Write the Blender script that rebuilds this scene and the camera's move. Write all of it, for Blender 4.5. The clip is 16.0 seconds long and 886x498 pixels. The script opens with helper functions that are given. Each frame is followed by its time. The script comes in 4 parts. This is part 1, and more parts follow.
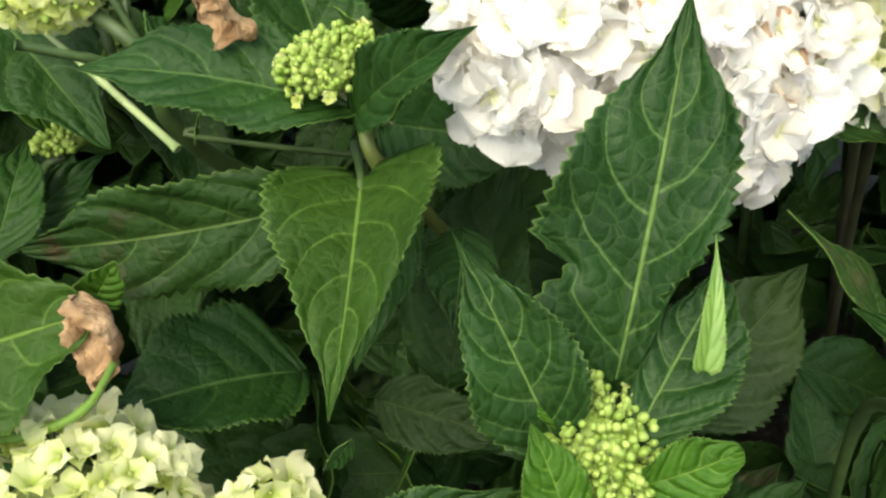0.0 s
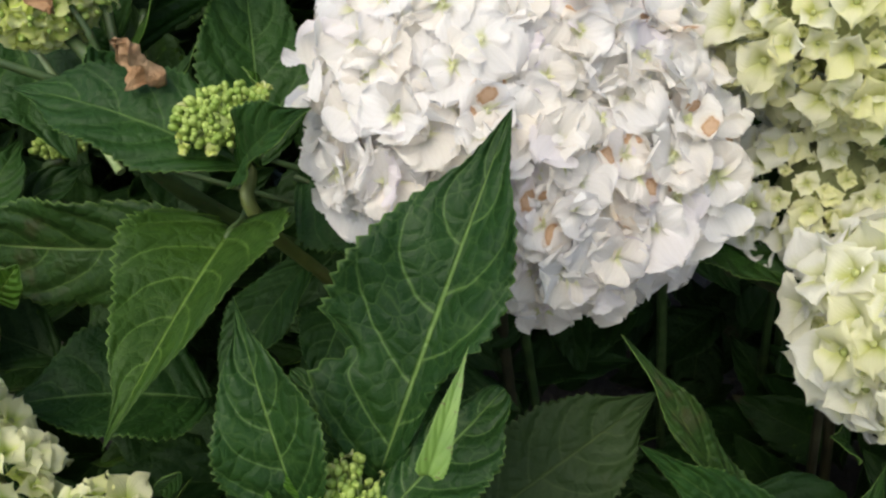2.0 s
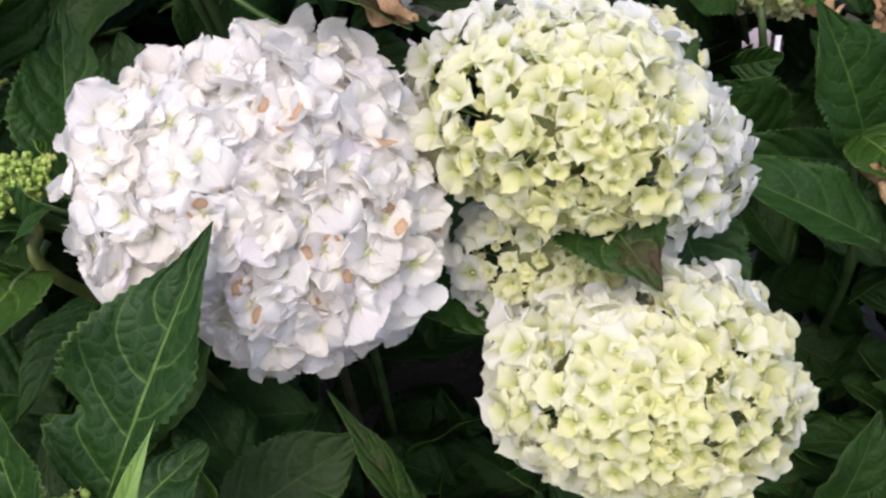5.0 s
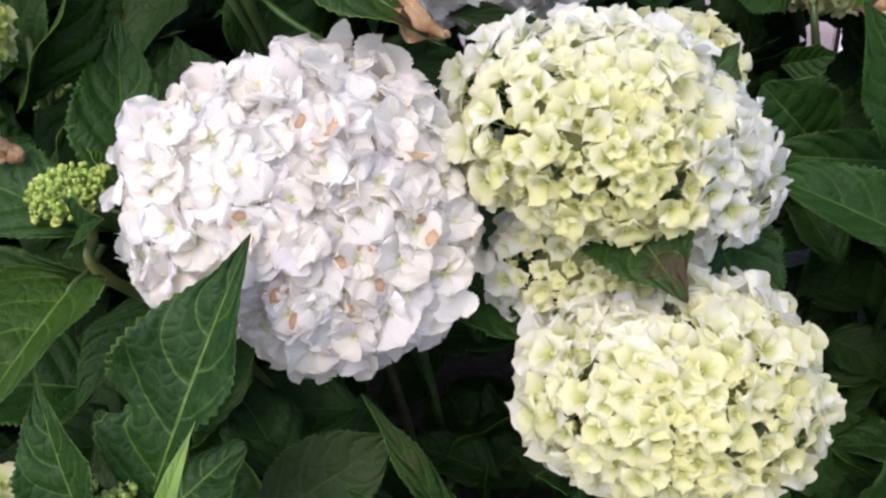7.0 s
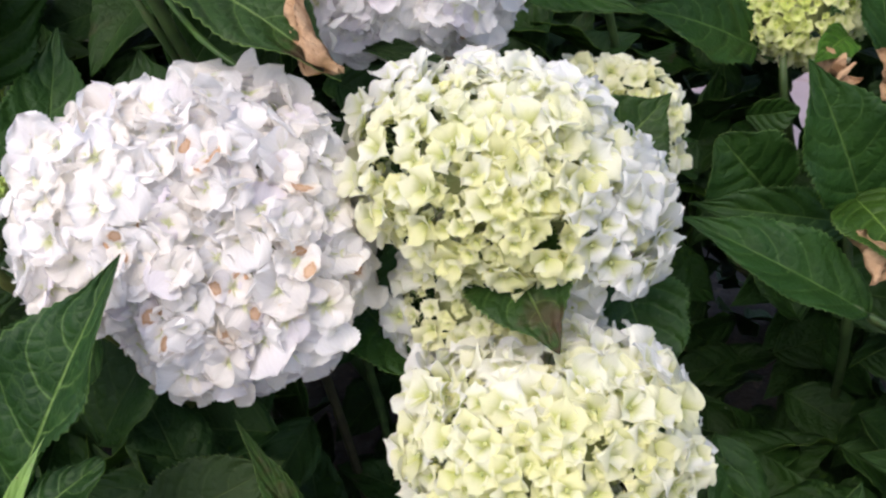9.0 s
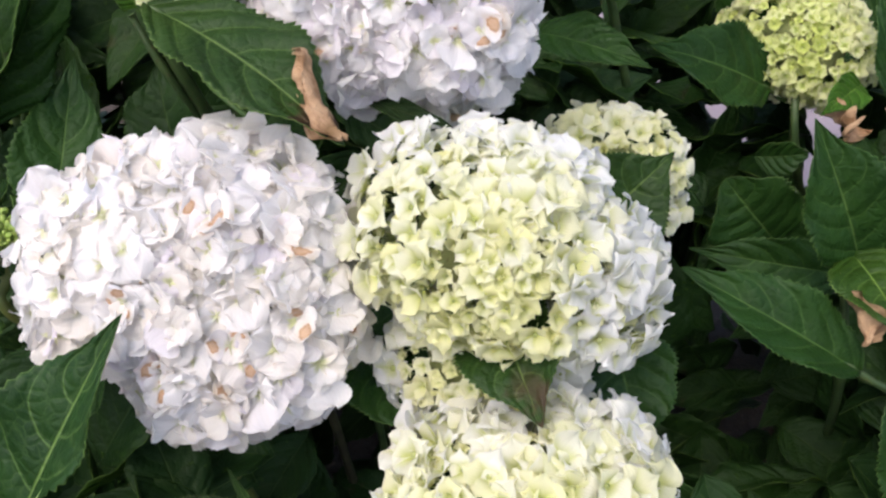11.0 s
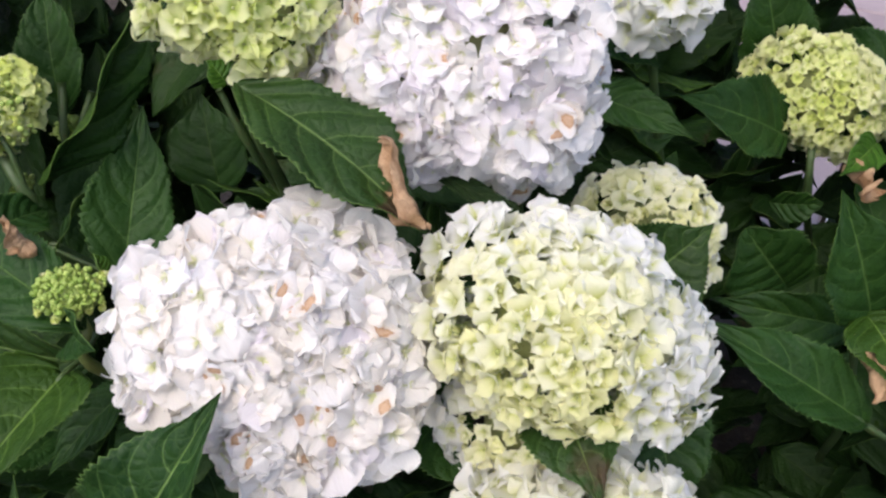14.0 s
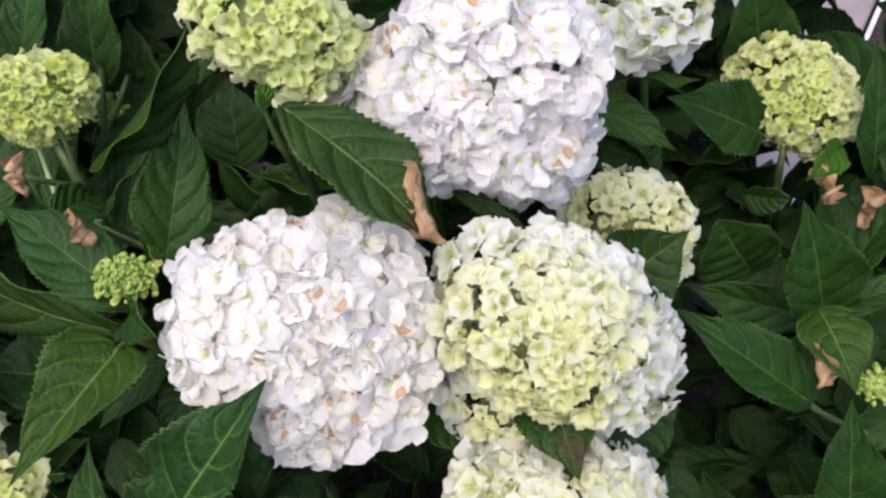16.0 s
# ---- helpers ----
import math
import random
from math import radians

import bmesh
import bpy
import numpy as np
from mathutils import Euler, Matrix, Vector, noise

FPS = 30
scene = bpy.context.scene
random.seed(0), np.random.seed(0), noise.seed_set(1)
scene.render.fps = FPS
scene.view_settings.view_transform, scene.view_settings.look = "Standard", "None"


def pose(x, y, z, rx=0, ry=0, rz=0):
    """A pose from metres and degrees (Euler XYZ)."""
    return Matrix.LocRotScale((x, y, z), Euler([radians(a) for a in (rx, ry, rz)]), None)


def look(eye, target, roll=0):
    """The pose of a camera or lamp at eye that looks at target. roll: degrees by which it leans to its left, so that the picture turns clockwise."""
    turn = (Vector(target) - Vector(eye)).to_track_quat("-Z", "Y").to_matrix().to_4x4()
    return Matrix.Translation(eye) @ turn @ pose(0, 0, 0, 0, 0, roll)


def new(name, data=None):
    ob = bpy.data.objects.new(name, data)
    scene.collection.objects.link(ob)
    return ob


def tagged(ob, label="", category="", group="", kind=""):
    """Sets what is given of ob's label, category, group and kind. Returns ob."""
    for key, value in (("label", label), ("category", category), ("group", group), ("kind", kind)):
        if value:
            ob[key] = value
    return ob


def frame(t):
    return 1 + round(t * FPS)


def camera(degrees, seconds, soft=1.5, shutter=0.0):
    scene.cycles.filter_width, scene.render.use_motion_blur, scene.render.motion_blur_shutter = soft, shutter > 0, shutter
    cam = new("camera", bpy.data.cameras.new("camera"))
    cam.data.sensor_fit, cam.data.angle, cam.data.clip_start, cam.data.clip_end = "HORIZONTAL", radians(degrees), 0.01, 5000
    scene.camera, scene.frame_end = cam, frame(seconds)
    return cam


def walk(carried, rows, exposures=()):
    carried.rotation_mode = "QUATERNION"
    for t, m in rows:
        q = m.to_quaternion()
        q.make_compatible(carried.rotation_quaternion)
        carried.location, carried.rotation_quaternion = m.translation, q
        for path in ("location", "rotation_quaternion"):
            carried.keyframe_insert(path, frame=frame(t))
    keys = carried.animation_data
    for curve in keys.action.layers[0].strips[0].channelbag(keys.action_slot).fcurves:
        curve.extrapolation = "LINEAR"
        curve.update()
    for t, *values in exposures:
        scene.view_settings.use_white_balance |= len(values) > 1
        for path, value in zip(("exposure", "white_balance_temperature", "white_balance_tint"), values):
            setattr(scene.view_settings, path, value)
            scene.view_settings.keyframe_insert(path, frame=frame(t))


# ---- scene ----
# ---- camera and walk ----
cam = camera(51.7, 16.0, soft=2.4)
METRES, EYE, TILT, LEAN, TURN = 0.8, 1.05, -38.0, 12.0, 0.0
ROWS = [
    (0.0, 0.0, 0.0, 0.0, 0.0, 0.0, 0.0),
    (0.5, 0.0477, -0.0205, -0.0095, 4.45, 1.23, -6.08),
    (1.0, 0.0996, -0.0122, -0.0019, 6.33, 1.72, -9.87),
    (1.5, 0.1232, -0.0056, 0.004, 7.49, 1.89, -10.91),
    (2.0, 0.1619, -0.0084, 0.0319, 7.53, 2.22, -10.48),
    (2.5, 0.1836, -0.0182, 0.0721, 7.05, 2.26, -10.24),
    (3.0, 0.1995, -0.0297, 0.1022, 6.71, 0.88, -10.04),
    (3.5, 0.2315, -0.0517, 0.1212, 5.85, 0.15, -10.42),
    (4.0, 0.28, -0.084, 0.1323, 5.24, -0.64, -11.39),
    (4.5, 0.3057, -0.0965, 0.1395, 5.25, -1.56, -12.55),
    (5.0, 0.3092, -0.0992, 0.162, 5.55, -2.36, -13.02),
    (7.5, 0.3507, -0.1192, 0.1891, 10.94, -4.61, -14.07),
    (8.0, 0.3844, -0.1198, 0.1968, 11.92, -4.11, -15.52),
    (8.5, 0.4209, -0.1078, 0.2091, 11.89, -3.32, -16.42),
    (11.0, 0.4219, -0.1097, 0.2945, 13.13, -5.55, -19.92),
    (11.5, 0.3775, -0.1209, 0.3116, 13.22, -7.1, -20.51),
    (12.0, 0.3444, -0.1396, 0.3316, 13.47, -7.65, -20.99),
    (12.5, 0.3346, -0.1386, 0.3212, 13.03, -7.63, -20.99),
    (13.0, 0.3212, -0.1424, 0.3267, 12.33, -6.96, -21.1),
    (13.5, 0.3176, -0.1469, 0.3372, 11.59, -6.94, -21.26),
    (14.0, 0.321, -0.1682, 0.357, 11.31, -7.3, -22.4),
    (14.5, 0.3205, -0.1824, 0.3742, 11.45, -7.82, -23.41),
    (15.0, 0.3019, -0.2023, 0.3956, 11.23, -9.64, -24.02),
    (15.5, 0.2905, -0.2442, 0.4075, 10.91, -11.26, -24.68),
    (16.0, 0.276, -0.2824, 0.4321, 10.32, -11.82, -25.06),
]
walk(cam, [(t, pose(0, 0, EYE, TILT, LEAN, TURN) @ pose(METRES * x, METRES * y, METRES * z, 90 + pitch, roll, yaw)) for t, x, y, z, yaw, pitch, roll in ROWS],
     exposures=[(0.0, 1.34, 6900, -4), (0.5, 0.94, 6800, -1), (1.0, 0.77, 6700, 0), (2.0, 0.62, 6450, 4), (2.5, 0.50, 6300, 12), (3.2, 0.69, 6220, 13), (4.2, 0.76, 6180, 14), (7.5, 0.83, 6120, 14), (11.0, 0.88, 6100, 14), (13.0, 0.84, 6100, 14), (16.0, 0.79, 6100, 13)])

# ---- world and sun ----
SUN_UP, SUN_ROUND = 62.0, 190.0
world = bpy.data.worlds.new("sky")
scene.world = world
world.use_nodes = True
wn = world.node_tree.nodes
sky = wn.new("ShaderNodeTexSky")
sky.sky_type = "NISHITA"
sky.sun_disc = False
sky.sun_elevation, sky.sun_rotation = radians(SUN_UP), radians(SUN_ROUND)
sky.dust_density, sky.ozone_density = 5.0, 0.6
wn["Background"].inputs["Strength"].default_value = 0.15
world.node_tree.links.new(sky.outputs["Color"], wn["Background"].inputs["Color"])
sun_lamp = bpy.data.lights.new("sun", "SUN")
sun_lamp.energy, sun_lamp.angle, sun_lamp.color = 0.5, radians(45), (1.0, 0.95, 0.88)
sun = new("sun", sun_lamp)
sun_dir = Vector((math.sin(radians(SUN_ROUND)) * math.cos(radians(SUN_UP)), math.cos(radians(SUN_ROUND)) * math.cos(radians(SUN_UP)), math.sin(radians(SUN_UP))))
sun.matrix_world = look(sun_dir * 10, (0, 0, 0))


# ---- materials ----
class Net:
    """A small helper to write node trees."""

    def __init__(self, name):
        self.mat = bpy.data.materials.new(name)
        self.mat.use_nodes = True
        self.tree = self.mat.node_tree
        self.nodes = self.tree.nodes
        self.nodes.clear()
        self.out = self.nodes.new("ShaderNodeOutputMaterial")

    def link(self, a, b):
        self.tree.links.new(a, b)

    def node(self, kind, operation="", use_clamp=False, data_type="", blend_type="", interpolation_type="", feature="", bands_direction=""):
        n = self.nodes.new("ShaderNode" + kind)
        if operation:
            n.operation = operation
        if use_clamp:
            n.use_clamp = True
        if data_type:
            n.data_type = data_type
        if blend_type:
            n.blend_type = blend_type
        if interpolation_type:
            n.interpolation_type = interpolation_type
        if feature:
            n.feature = feature
        if bands_direction:
            n.wave_type, n.bands_direction = "BANDS", bands_direction
        return n

    def put(self, socket, value):
        if isinstance(value, bpy.types.NodeSocket):
            self.link(value, socket)
        else:
            socket.default_value = value

    def math(self, op, a, b=0.0, c=0.0, clamp=False):
        n = self.node("Math", operation=op, use_clamp=clamp)
        for s, v in zip(n.inputs, (a, b, c)):
            self.put(s, v)
        return n.outputs[0]

    def mix(self, fac, a, b, blend="MIX"):
        n = self.node("Mix", data_type="RGBA", blend_type=blend)
        self.put(n.inputs[0], fac)
        for s, v in ((n.inputs[6], a), (n.inputs[7], b)):
            if isinstance(v, tuple) and len(v) == 3:
                v = (*v, 1)
            self.put(s, v)
        return n.outputs[2]

    def noise(self, vec, scale, detail=3.0, rough=0.55):
        n = self.node("TexNoise")
        self.put(n.inputs["Vector"], vec)
        n.inputs["Scale"].default_value, n.inputs["Detail"].default_value, n.inputs["Roughness"].default_value = scale, detail, rough
        return n.outputs["Fac"]

    def ramp(self, value, lo, hi):
        n = self.node("MapRange", interpolation_type="SMOOTHSTEP")
        self.put(n.inputs["Value"], value)
        n.inputs["From Min"].default_value, n.inputs["From Max"].default_value = lo, hi
        return n.outputs["Result"]

    def offset(self, vec, rnd, amount=37.0):
        add = self.node("VectorMath", operation="ADD")
        comb = self.node("CombineXYZ")
        shift = self.math("MULTIPLY", rnd, amount)
        for s in comb.inputs:
            self.link(shift, s)
        self.link(vec, add.inputs[0])
        self.link(comb.outputs[0], add.inputs[1])
        return add.outputs[0]

    def surface(self, color, rough, height=None, bump=0.3, dist=0.001, thin=0.0, thin_color=None, spec=0.5):
        p = self.node("BsdfPrincipled")
        self.put(p.inputs["Base Color"], color if isinstance(color, bpy.types.NodeSocket) else (*color, 1))
        self.put(p.inputs["Roughness"], rough)
        p.inputs["Specular IOR Level"].default_value = spec
        if height is not None:
            b = self.node("Bump")
            b.inputs["Strength"].default_value, b.inputs["Distance"].default_value = bump, dist
            self.put(b.inputs["Height"], height)
            self.link(b.outputs[0], p.inputs["Normal"])
        end = p.outputs[0]
        if thin:
            tr = self.node("BsdfTranslucent")
            self.put(tr.inputs["Color"], thin_color if thin_color is not None else color)
            if height is not None:
                self.link(b.outputs[0], tr.inputs["Normal"])
            m = self.node("MixShader")
            m.inputs[0].default_value = thin
            self.link(end, m.inputs[1])
            self.link(tr.outputs[0], m.inputs[2])
            end = m.outputs[0]
        self.link(end, self.out.inputs["Surface"])
        return self.mat


VEINS = 5.4


def leaf_material(name, dark, light, vein, rough, thin, wear=0.0, stain=(0.12, 0.05, 0.03), veined=1.0):
    """Leaf blade: u runs along the midrib, v across; veins, mesh of veinlets, mottling and spots."""
    n = Net(name)
    uv = n.node("UVMap").outputs[0]
    sep = n.node("SeparateXYZ")
    n.link(uv, sep.inputs[0])
    s, v = sep.outputs[0], sep.outputs[1]
    rnd = n.node("ObjectInfo").outputs["Random"]
    coord = n.offset(n.node("TexCoord").outputs["Object"], rnd)
    wob = n.math("SUBTRACT", n.noise(coord, 45.0, 2.0), 0.5)
    w = n.math("MULTIPLY", n.math("SUBTRACT", v, 0.5), 2.0)
    a = n.math("ABSOLUTE", w)
    side = n.math("MULTIPLY", n.math("SIGN", w), 0.03)
    q = n.math("SUBTRACT", s, n.math("MULTIPLY", a, 0.10))
    q = n.math("SUBTRACT", q, n.math("MULTIPLY", n.math("MULTIPLY", a, a), 0.22))
    q = n.math("ADD", n.math("ADD", q, side), n.math("MULTIPLY", wob, 0.05))
    ph = n.math("FRACT", n.math("MULTIPLY", q, VEINS))
    dist = n.math("ABSOLUTE", n.math("SUBTRACT", ph, 0.5))          # 0 on a side vein
    fade = n.ramp(a, 1.0, 0.55)
    lat = n.math("MULTIPLY", n.ramp(dist, 0.045, 0.0), n.math("ADD", n.math("MULTIPLY", fade, 0.7), 0.3))
    rib = n.ramp(a, 0.038, 0.010)
    warp = n.node("VectorMath", operation="SCALE")
    n.link(coord, warp.inputs[0])
    warp.inputs["Scale"].default_value = 120.0
    vec = n.node("VectorMath", operation="ADD")
    n.link(warp.outputs[0], vec.inputs[0])
    n.link(n.node("TexNoise").outputs["Color"], vec.inputs[1])
    vor = n.node("TexVoronoi", feature="DISTANCE_TO_EDGE")
    n.link(vec.outputs[0], vor.inputs["Vector"])
    vor.inputs["Scale"].default_value = 1.0
    net = n.ramp(vor.outputs["Distance"], 0.055, 0.0)
    vec2 = n.node("VectorMath", operation="SCALE")
    n.link(vec.outputs[0], vec2.inputs[0])
    vec2.inputs["Scale"].default_value = 2.7
    vor2 = n.node("TexVoronoi", feature="DISTANCE_TO_EDGE")
    n.link(vec2.outputs[0], vor2.inputs["Vector"])
    vor2.inputs["Scale"].default_value = 1.0
    fine = n.ramp(vor2.outputs["Distance"], 0.12, 0.0)
    mott = n.noise(coord, 28.0, 4.0)
    col = n.mix(n.ramp(mott, 0.3, 0.72), dark, light)
    col = n.mix(n.math("MULTIPLY", n.ramp(n.noise(coord, 9.0, 2.0), 0.45, 0.75), 0.35), col, tuple(c * 1.55 for c in light))
    col = n.mix(n.math("MULTIPLY", rnd, 0.3), col, (light[0] * 1.5, light[1] * 1.25, light[2]))
    col = n.mix(n.math("MULTIPLY", fine, 0.05), col, vein)
    col = n.mix(n.math("MULTIPLY", net, 0.12 * veined), col, vein)
    col = n.mix(n.math("MULTIPLY", lat, 0.46 * veined), col, vein)
    col = n.mix(n.math("MULTIPLY", rib, 0.75 * veined), col, vein)
    rim = n.ramp(a, 0.955, 1.0)
    col = n.mix(n.math("MULTIPLY", rim, 0.5 * veined), col, vein)
    if wear:
        spot = n.math("MULTIPLY", n.ramp(n.noise(coord, 22.0, 4.0, 0.65), 0.62 - 0.16 * wear, 0.7 - 0.12 * wear), n.ramp(s, 0.45, 0.95))
        col = n.mix(n.math("MULTIPLY", spot, 0.8), col, stain)
    h = n.math("MULTIPLY", n.ramp(dist, 0.0, 0.4), 1.0)
    h = n.math("ADD", h, n.math("MULTIPLY", n.ramp(vor.outputs["Distance"], 0.0, 0.3), 0.45))
    h = n.math("ADD", h, n.math("MULTIPLY", fine, -0.10))
    h = n.math("ADD", h, n.math("MULTIPLY", rib, -0.8))
    r = n.math("ADD", n.math("MULTIPLY", n.noise(coord, 60.0), 0.25), rough - 0.12)
    return n.surface(col, r, h, 0.7, 0.0014, thin, n.mix(0.5, col, (light[0] * 2.2, light[1] * 2.0, light[2])), 0.2)


LEAF_TOP = leaf_material("leaf_green", (0.0081, 0.0316, 0.0049), (0.0162, 0.0518, 0.0073), (0.10, 0.18, 0.042), 0.50, 0.12, veined=0.75)
LEAF_NEAR = leaf_material("leaf_young_green", (0.0080, 0.0305, 0.0056), (0.0158, 0.0500, 0.0080), (0.13, 0.22, 0.055), 0.46, 0.14, veined=1.15)
LEAF_FRESH = leaf_material("leaf_fresh_green", (0.0264, 0.0810, 0.0070), (0.0458, 0.1232, 0.0097), (0.19, 0.31, 0.05), 0.47, 0.2)
LEAF_MID = leaf_material("leaf_mid_green", (0.0140, 0.0410, 0.0042), (0.0250, 0.0640, 0.0062), (0.15, 0.25, 0.045), 0.48, 0.18)
LEAF_WORN = leaf_material("leaf_worn_green", (0.0098, 0.0307, 0.0049), (0.0178, 0.0486, 0.0073), (0.12, 0.19, 0.045), 0.5, 0.14, 0.45, (0.065, 0.030, 0.022))
LEAF_OLIVE = leaf_material("leaf_olive_green", (0.0075, 0.0210, 0.0045), (0.0140, 0.0320, 0.0068), (0.07, 0.10, 0.03), 0.6, 0.08, 0.5, (0.085, 0.075, 0.020), 0.6)
# leaf green darkened for the shade inside the shrub, with a few brown spots
LEAF_SHADED = leaf_material("leaf_shaded_green", (0.0075, 0.0270, 0.0046), (0.0145, 0.0440, 0.0068), (0.07, 0.12, 0.03), 0.55, 0.10, 0.25, (0.05, 0.035, 0.018), 0.5)
LEAF_UNDER = leaf_material("leaf_underside", (0.0528, 0.1188, 0.0194), (0.0792, 0.1628, 0.0282), (0.19, 0.29, 0.075), 0.6, 0.16)


def dead_material():
    n = Net("dead_leaf_tan")
    rnd = n.node("ObjectInfo").outputs["Random"]
    coord = n.offset(n.node("TexCoord").outputs["Object"], rnd)
    col = n.mix(n.ramp(n.noise(coord, 60.0, 4.0), 0.3, 0.7), (0.35, 0.20, 0.10), (0.60, 0.41, 0.24))
    col = n.mix(n.ramp(n.noise(coord, 35.0, 3.0), 0.55, 0.75), col, (0.22, 0.13, 0.055))
    return n.surface(col, 0.75, n.math("ADD", n.noise(coord, 220.0, 4.0), n.math("MULTIPLY", n.noise(coord, 75.0, 3.0), 2.5)), 0.8, 0.003, 0.25, None, 0.2)


def stem_material(name, a, b):
    n = Net(name)
    coord = n.node("TexCoord").outputs["Object"]
    col = n.mix(n.ramp(n.noise(coord, 40.0, 4.0), 0.35, 0.7), a, b)
    col = n.mix(n.math("MULTIPLY", n.ramp(n.noise(coord, 420.0, 2.0), 0.62, 0.7), 0.6), col, (0.10, 0.05, 0.03))
    return n.surface(col, 0.5, n.noise(coord, 300.0, 3.0), 0.25, 0.0006, 0.0)


def petal_material(name, heart, reach, browned=0.0):
    """Sepal: the object's colour is the blade's; the heart colour sits at its foot."""
    n = Net(name)
    info = n.node("ObjectInfo")
    rnd = info.outputs["Random"]
    uv = n.node("UVMap").outputs[0]
    sep = n.node("SeparateXYZ")
    n.link(uv, sep.inputs[0])
    s = sep.outputs[0]
    coord = n.offset(uv, rnd, 61.0)
    soft = n.noise(coord, 2.2, 2.0)
    col = n.mix(n.ramp(n.math("ADD", s, n.math("MULTIPLY", soft, 0.3)), reach + 0.15, 0.12), info.outputs["Color"], heart)
    vein = n.node("TexWave", bands_direction="Y")
    n.link(uv, vein.inputs["Vector"])
    vein.inputs["Scale"].default_value, vein.inputs["Distortion"].default_value, vein.inputs["Detail Scale"].default_value = 3.2, 2.5, 1.5
    col = n.mix(n.math("MULTIPLY", n.ramp(vein.outputs["Fac"], 0.78, 1.0), 0.07), col, (0.55, 0.55, 0.40))
    if browned:
        # one dried patch on the blade, darker round its edge, and a dry rim
        across = n.math("SUBTRACT", sep.outputs[1], n.math("ADD", 0.3, n.math("MULTIPLY", rnd, 0.4)))
        along = n.math("SUBTRACT", s, n.math("ADD", 0.45, n.math("MULTIPLY", n.math("FRACT", n.math("MULTIPLY", rnd, 7.3)), 0.35)))
        far = n.math("SQRT", n.math("ADD", n.math("MULTIPLY", across, across), n.math("MULTIPLY", along, along)))
        far = n.math("ADD", far, n.math("MULTIPLY", n.math("SUBTRACT", n.noise(coord, 5.0, 3.0), 0.5), 0.3))
        patch = n.ramp(far, 0.25, 0.20)
        tan = n.mix(n.ramp(far, 0.10, 0.22), (0.72, 0.50, 0.33), (0.55, 0.33, 0.18))
        tan = n.mix(n.math("MULTIPLY", n.ramp(n.noise(coord, 9.0, 3.0), 0.4, 0.7), 0.5), tan, (0.76, 0.56, 0.38))
        col = n.mix(n.math("MULTIPLY", n.ramp(far, 0.45, 0.2), 0.35), col, (0.84, 0.68, 0.5))
        col = n.mix(n.math("MULTIPLY", patch, browned), col, tan)
        edge = n.ramp(n.math("ADD", s, n.math("MULTIPLY", n.noise(coord, 6.0), 0.35)), 1.12, 1.25)
        col = n.mix(n.math("MULTIPLY", edge, 0.6), col, (0.66, 0.48, 0.27))
    h = n.math("ADD", n.math("MULTIPLY", vein.outputs["Fac"], 0.5), n.noise(coord, 9.0, 3.0))
    return n.surface(col, 0.6, h, 0.2, 0.001, 0.54, None, 0.15)


DEAD = dead_material()
STEM = stem_material("green_stem", (0.032, 0.062, 0.016), (0.062, 0.105, 0.028))
STEM_FRESH = stem_material("fresh_yellow_green_stem", (0.085, 0.115, 0.024), (0.14, 0.165, 0.042))
STEM_WOOD = stem_material("woody_stem", (0.030, 0.028, 0.015), (0.060, 0.058, 0.026))
PALE_STALK = stem_material("pale_flower_stalk", (0.24, 0.32, 0.12), (0.38, 0.44, 0.20))
LEAF_PLAIN = stem_material("pale_leaf_underside", (0.10, 0.19, 0.028), (0.145, 0.25, 0.042))
LEAF_DULL = stem_material("dull_leaf_underside", (0.060, 0.135, 0.020), (0.090, 0.180, 0.030))
PETAL_WHITE = petal_material("white_sepal", (0.70, 0.73, 0.38), 0.24)
PETAL_BROWN = petal_material("browned_white_sepal", (0.68, 0.70, 0.38), 0.24, 1.0)
PETAL_CREAM = petal_material("cream_sepal", (0.58, 0.62, 0.18), 0.5)
PETAL_GREEN = petal_material("green_sepal", (0.48, 0.60, 0.08), 0.45)


def bead_material(name, a, b):
    n = Net(name)
    rnd = n.node("ObjectInfo").outputs["Random"]
    coord = n.offset(n.node("TexCoord").outputs["Object"], rnd)
    col = n.mix(rnd, a, b)
    col = n.mix(n.math("MULTIPLY", n.noise(coord, 300.0), 0.35), col, tuple(c * 0.6 for c in a))
    return n.surface(col, 0.45, n.noise(coord, 700.0), 0.2, 0.0004, 0.12)


EYE_WHITE = bead_material("pale_floret_eye", (0.66, 0.68, 0.42), (0.78, 0.78, 0.58))
CORE = stem_material("deep_flower_stalks", (0.22, 0.25, 0.10), (0.36, 0.38, 0.18))
EYE_CREAM = bead_material("cream_floret_eye", (0.36, 0.42, 0.12), (0.50, 0.52, 0.22))
BUD_GREEN = bead_material("green_bud", (0.23, 0.35, 0.05), (0.45, 0.56, 0.14))


def soil_material():
    n = Net("dark_soil")
    c = n.node("TexCoord").outputs["Object"]
    col = n.mix(n.ramp(n.noise(c, 6.0, 6.0), 0.3, 0.7), (0.018, 0.013, 0.009), (0.06, 0.042, 0.028))
    col = n.mix(n.ramp(n.noise(c, 55.0, 4.0), 0.58, 0.7), col, (0.10, 0.075, 0.05))
    return n.surface(col, 0.9, n.noise(c, 40.0, 6.0), 0.8, 0.02)


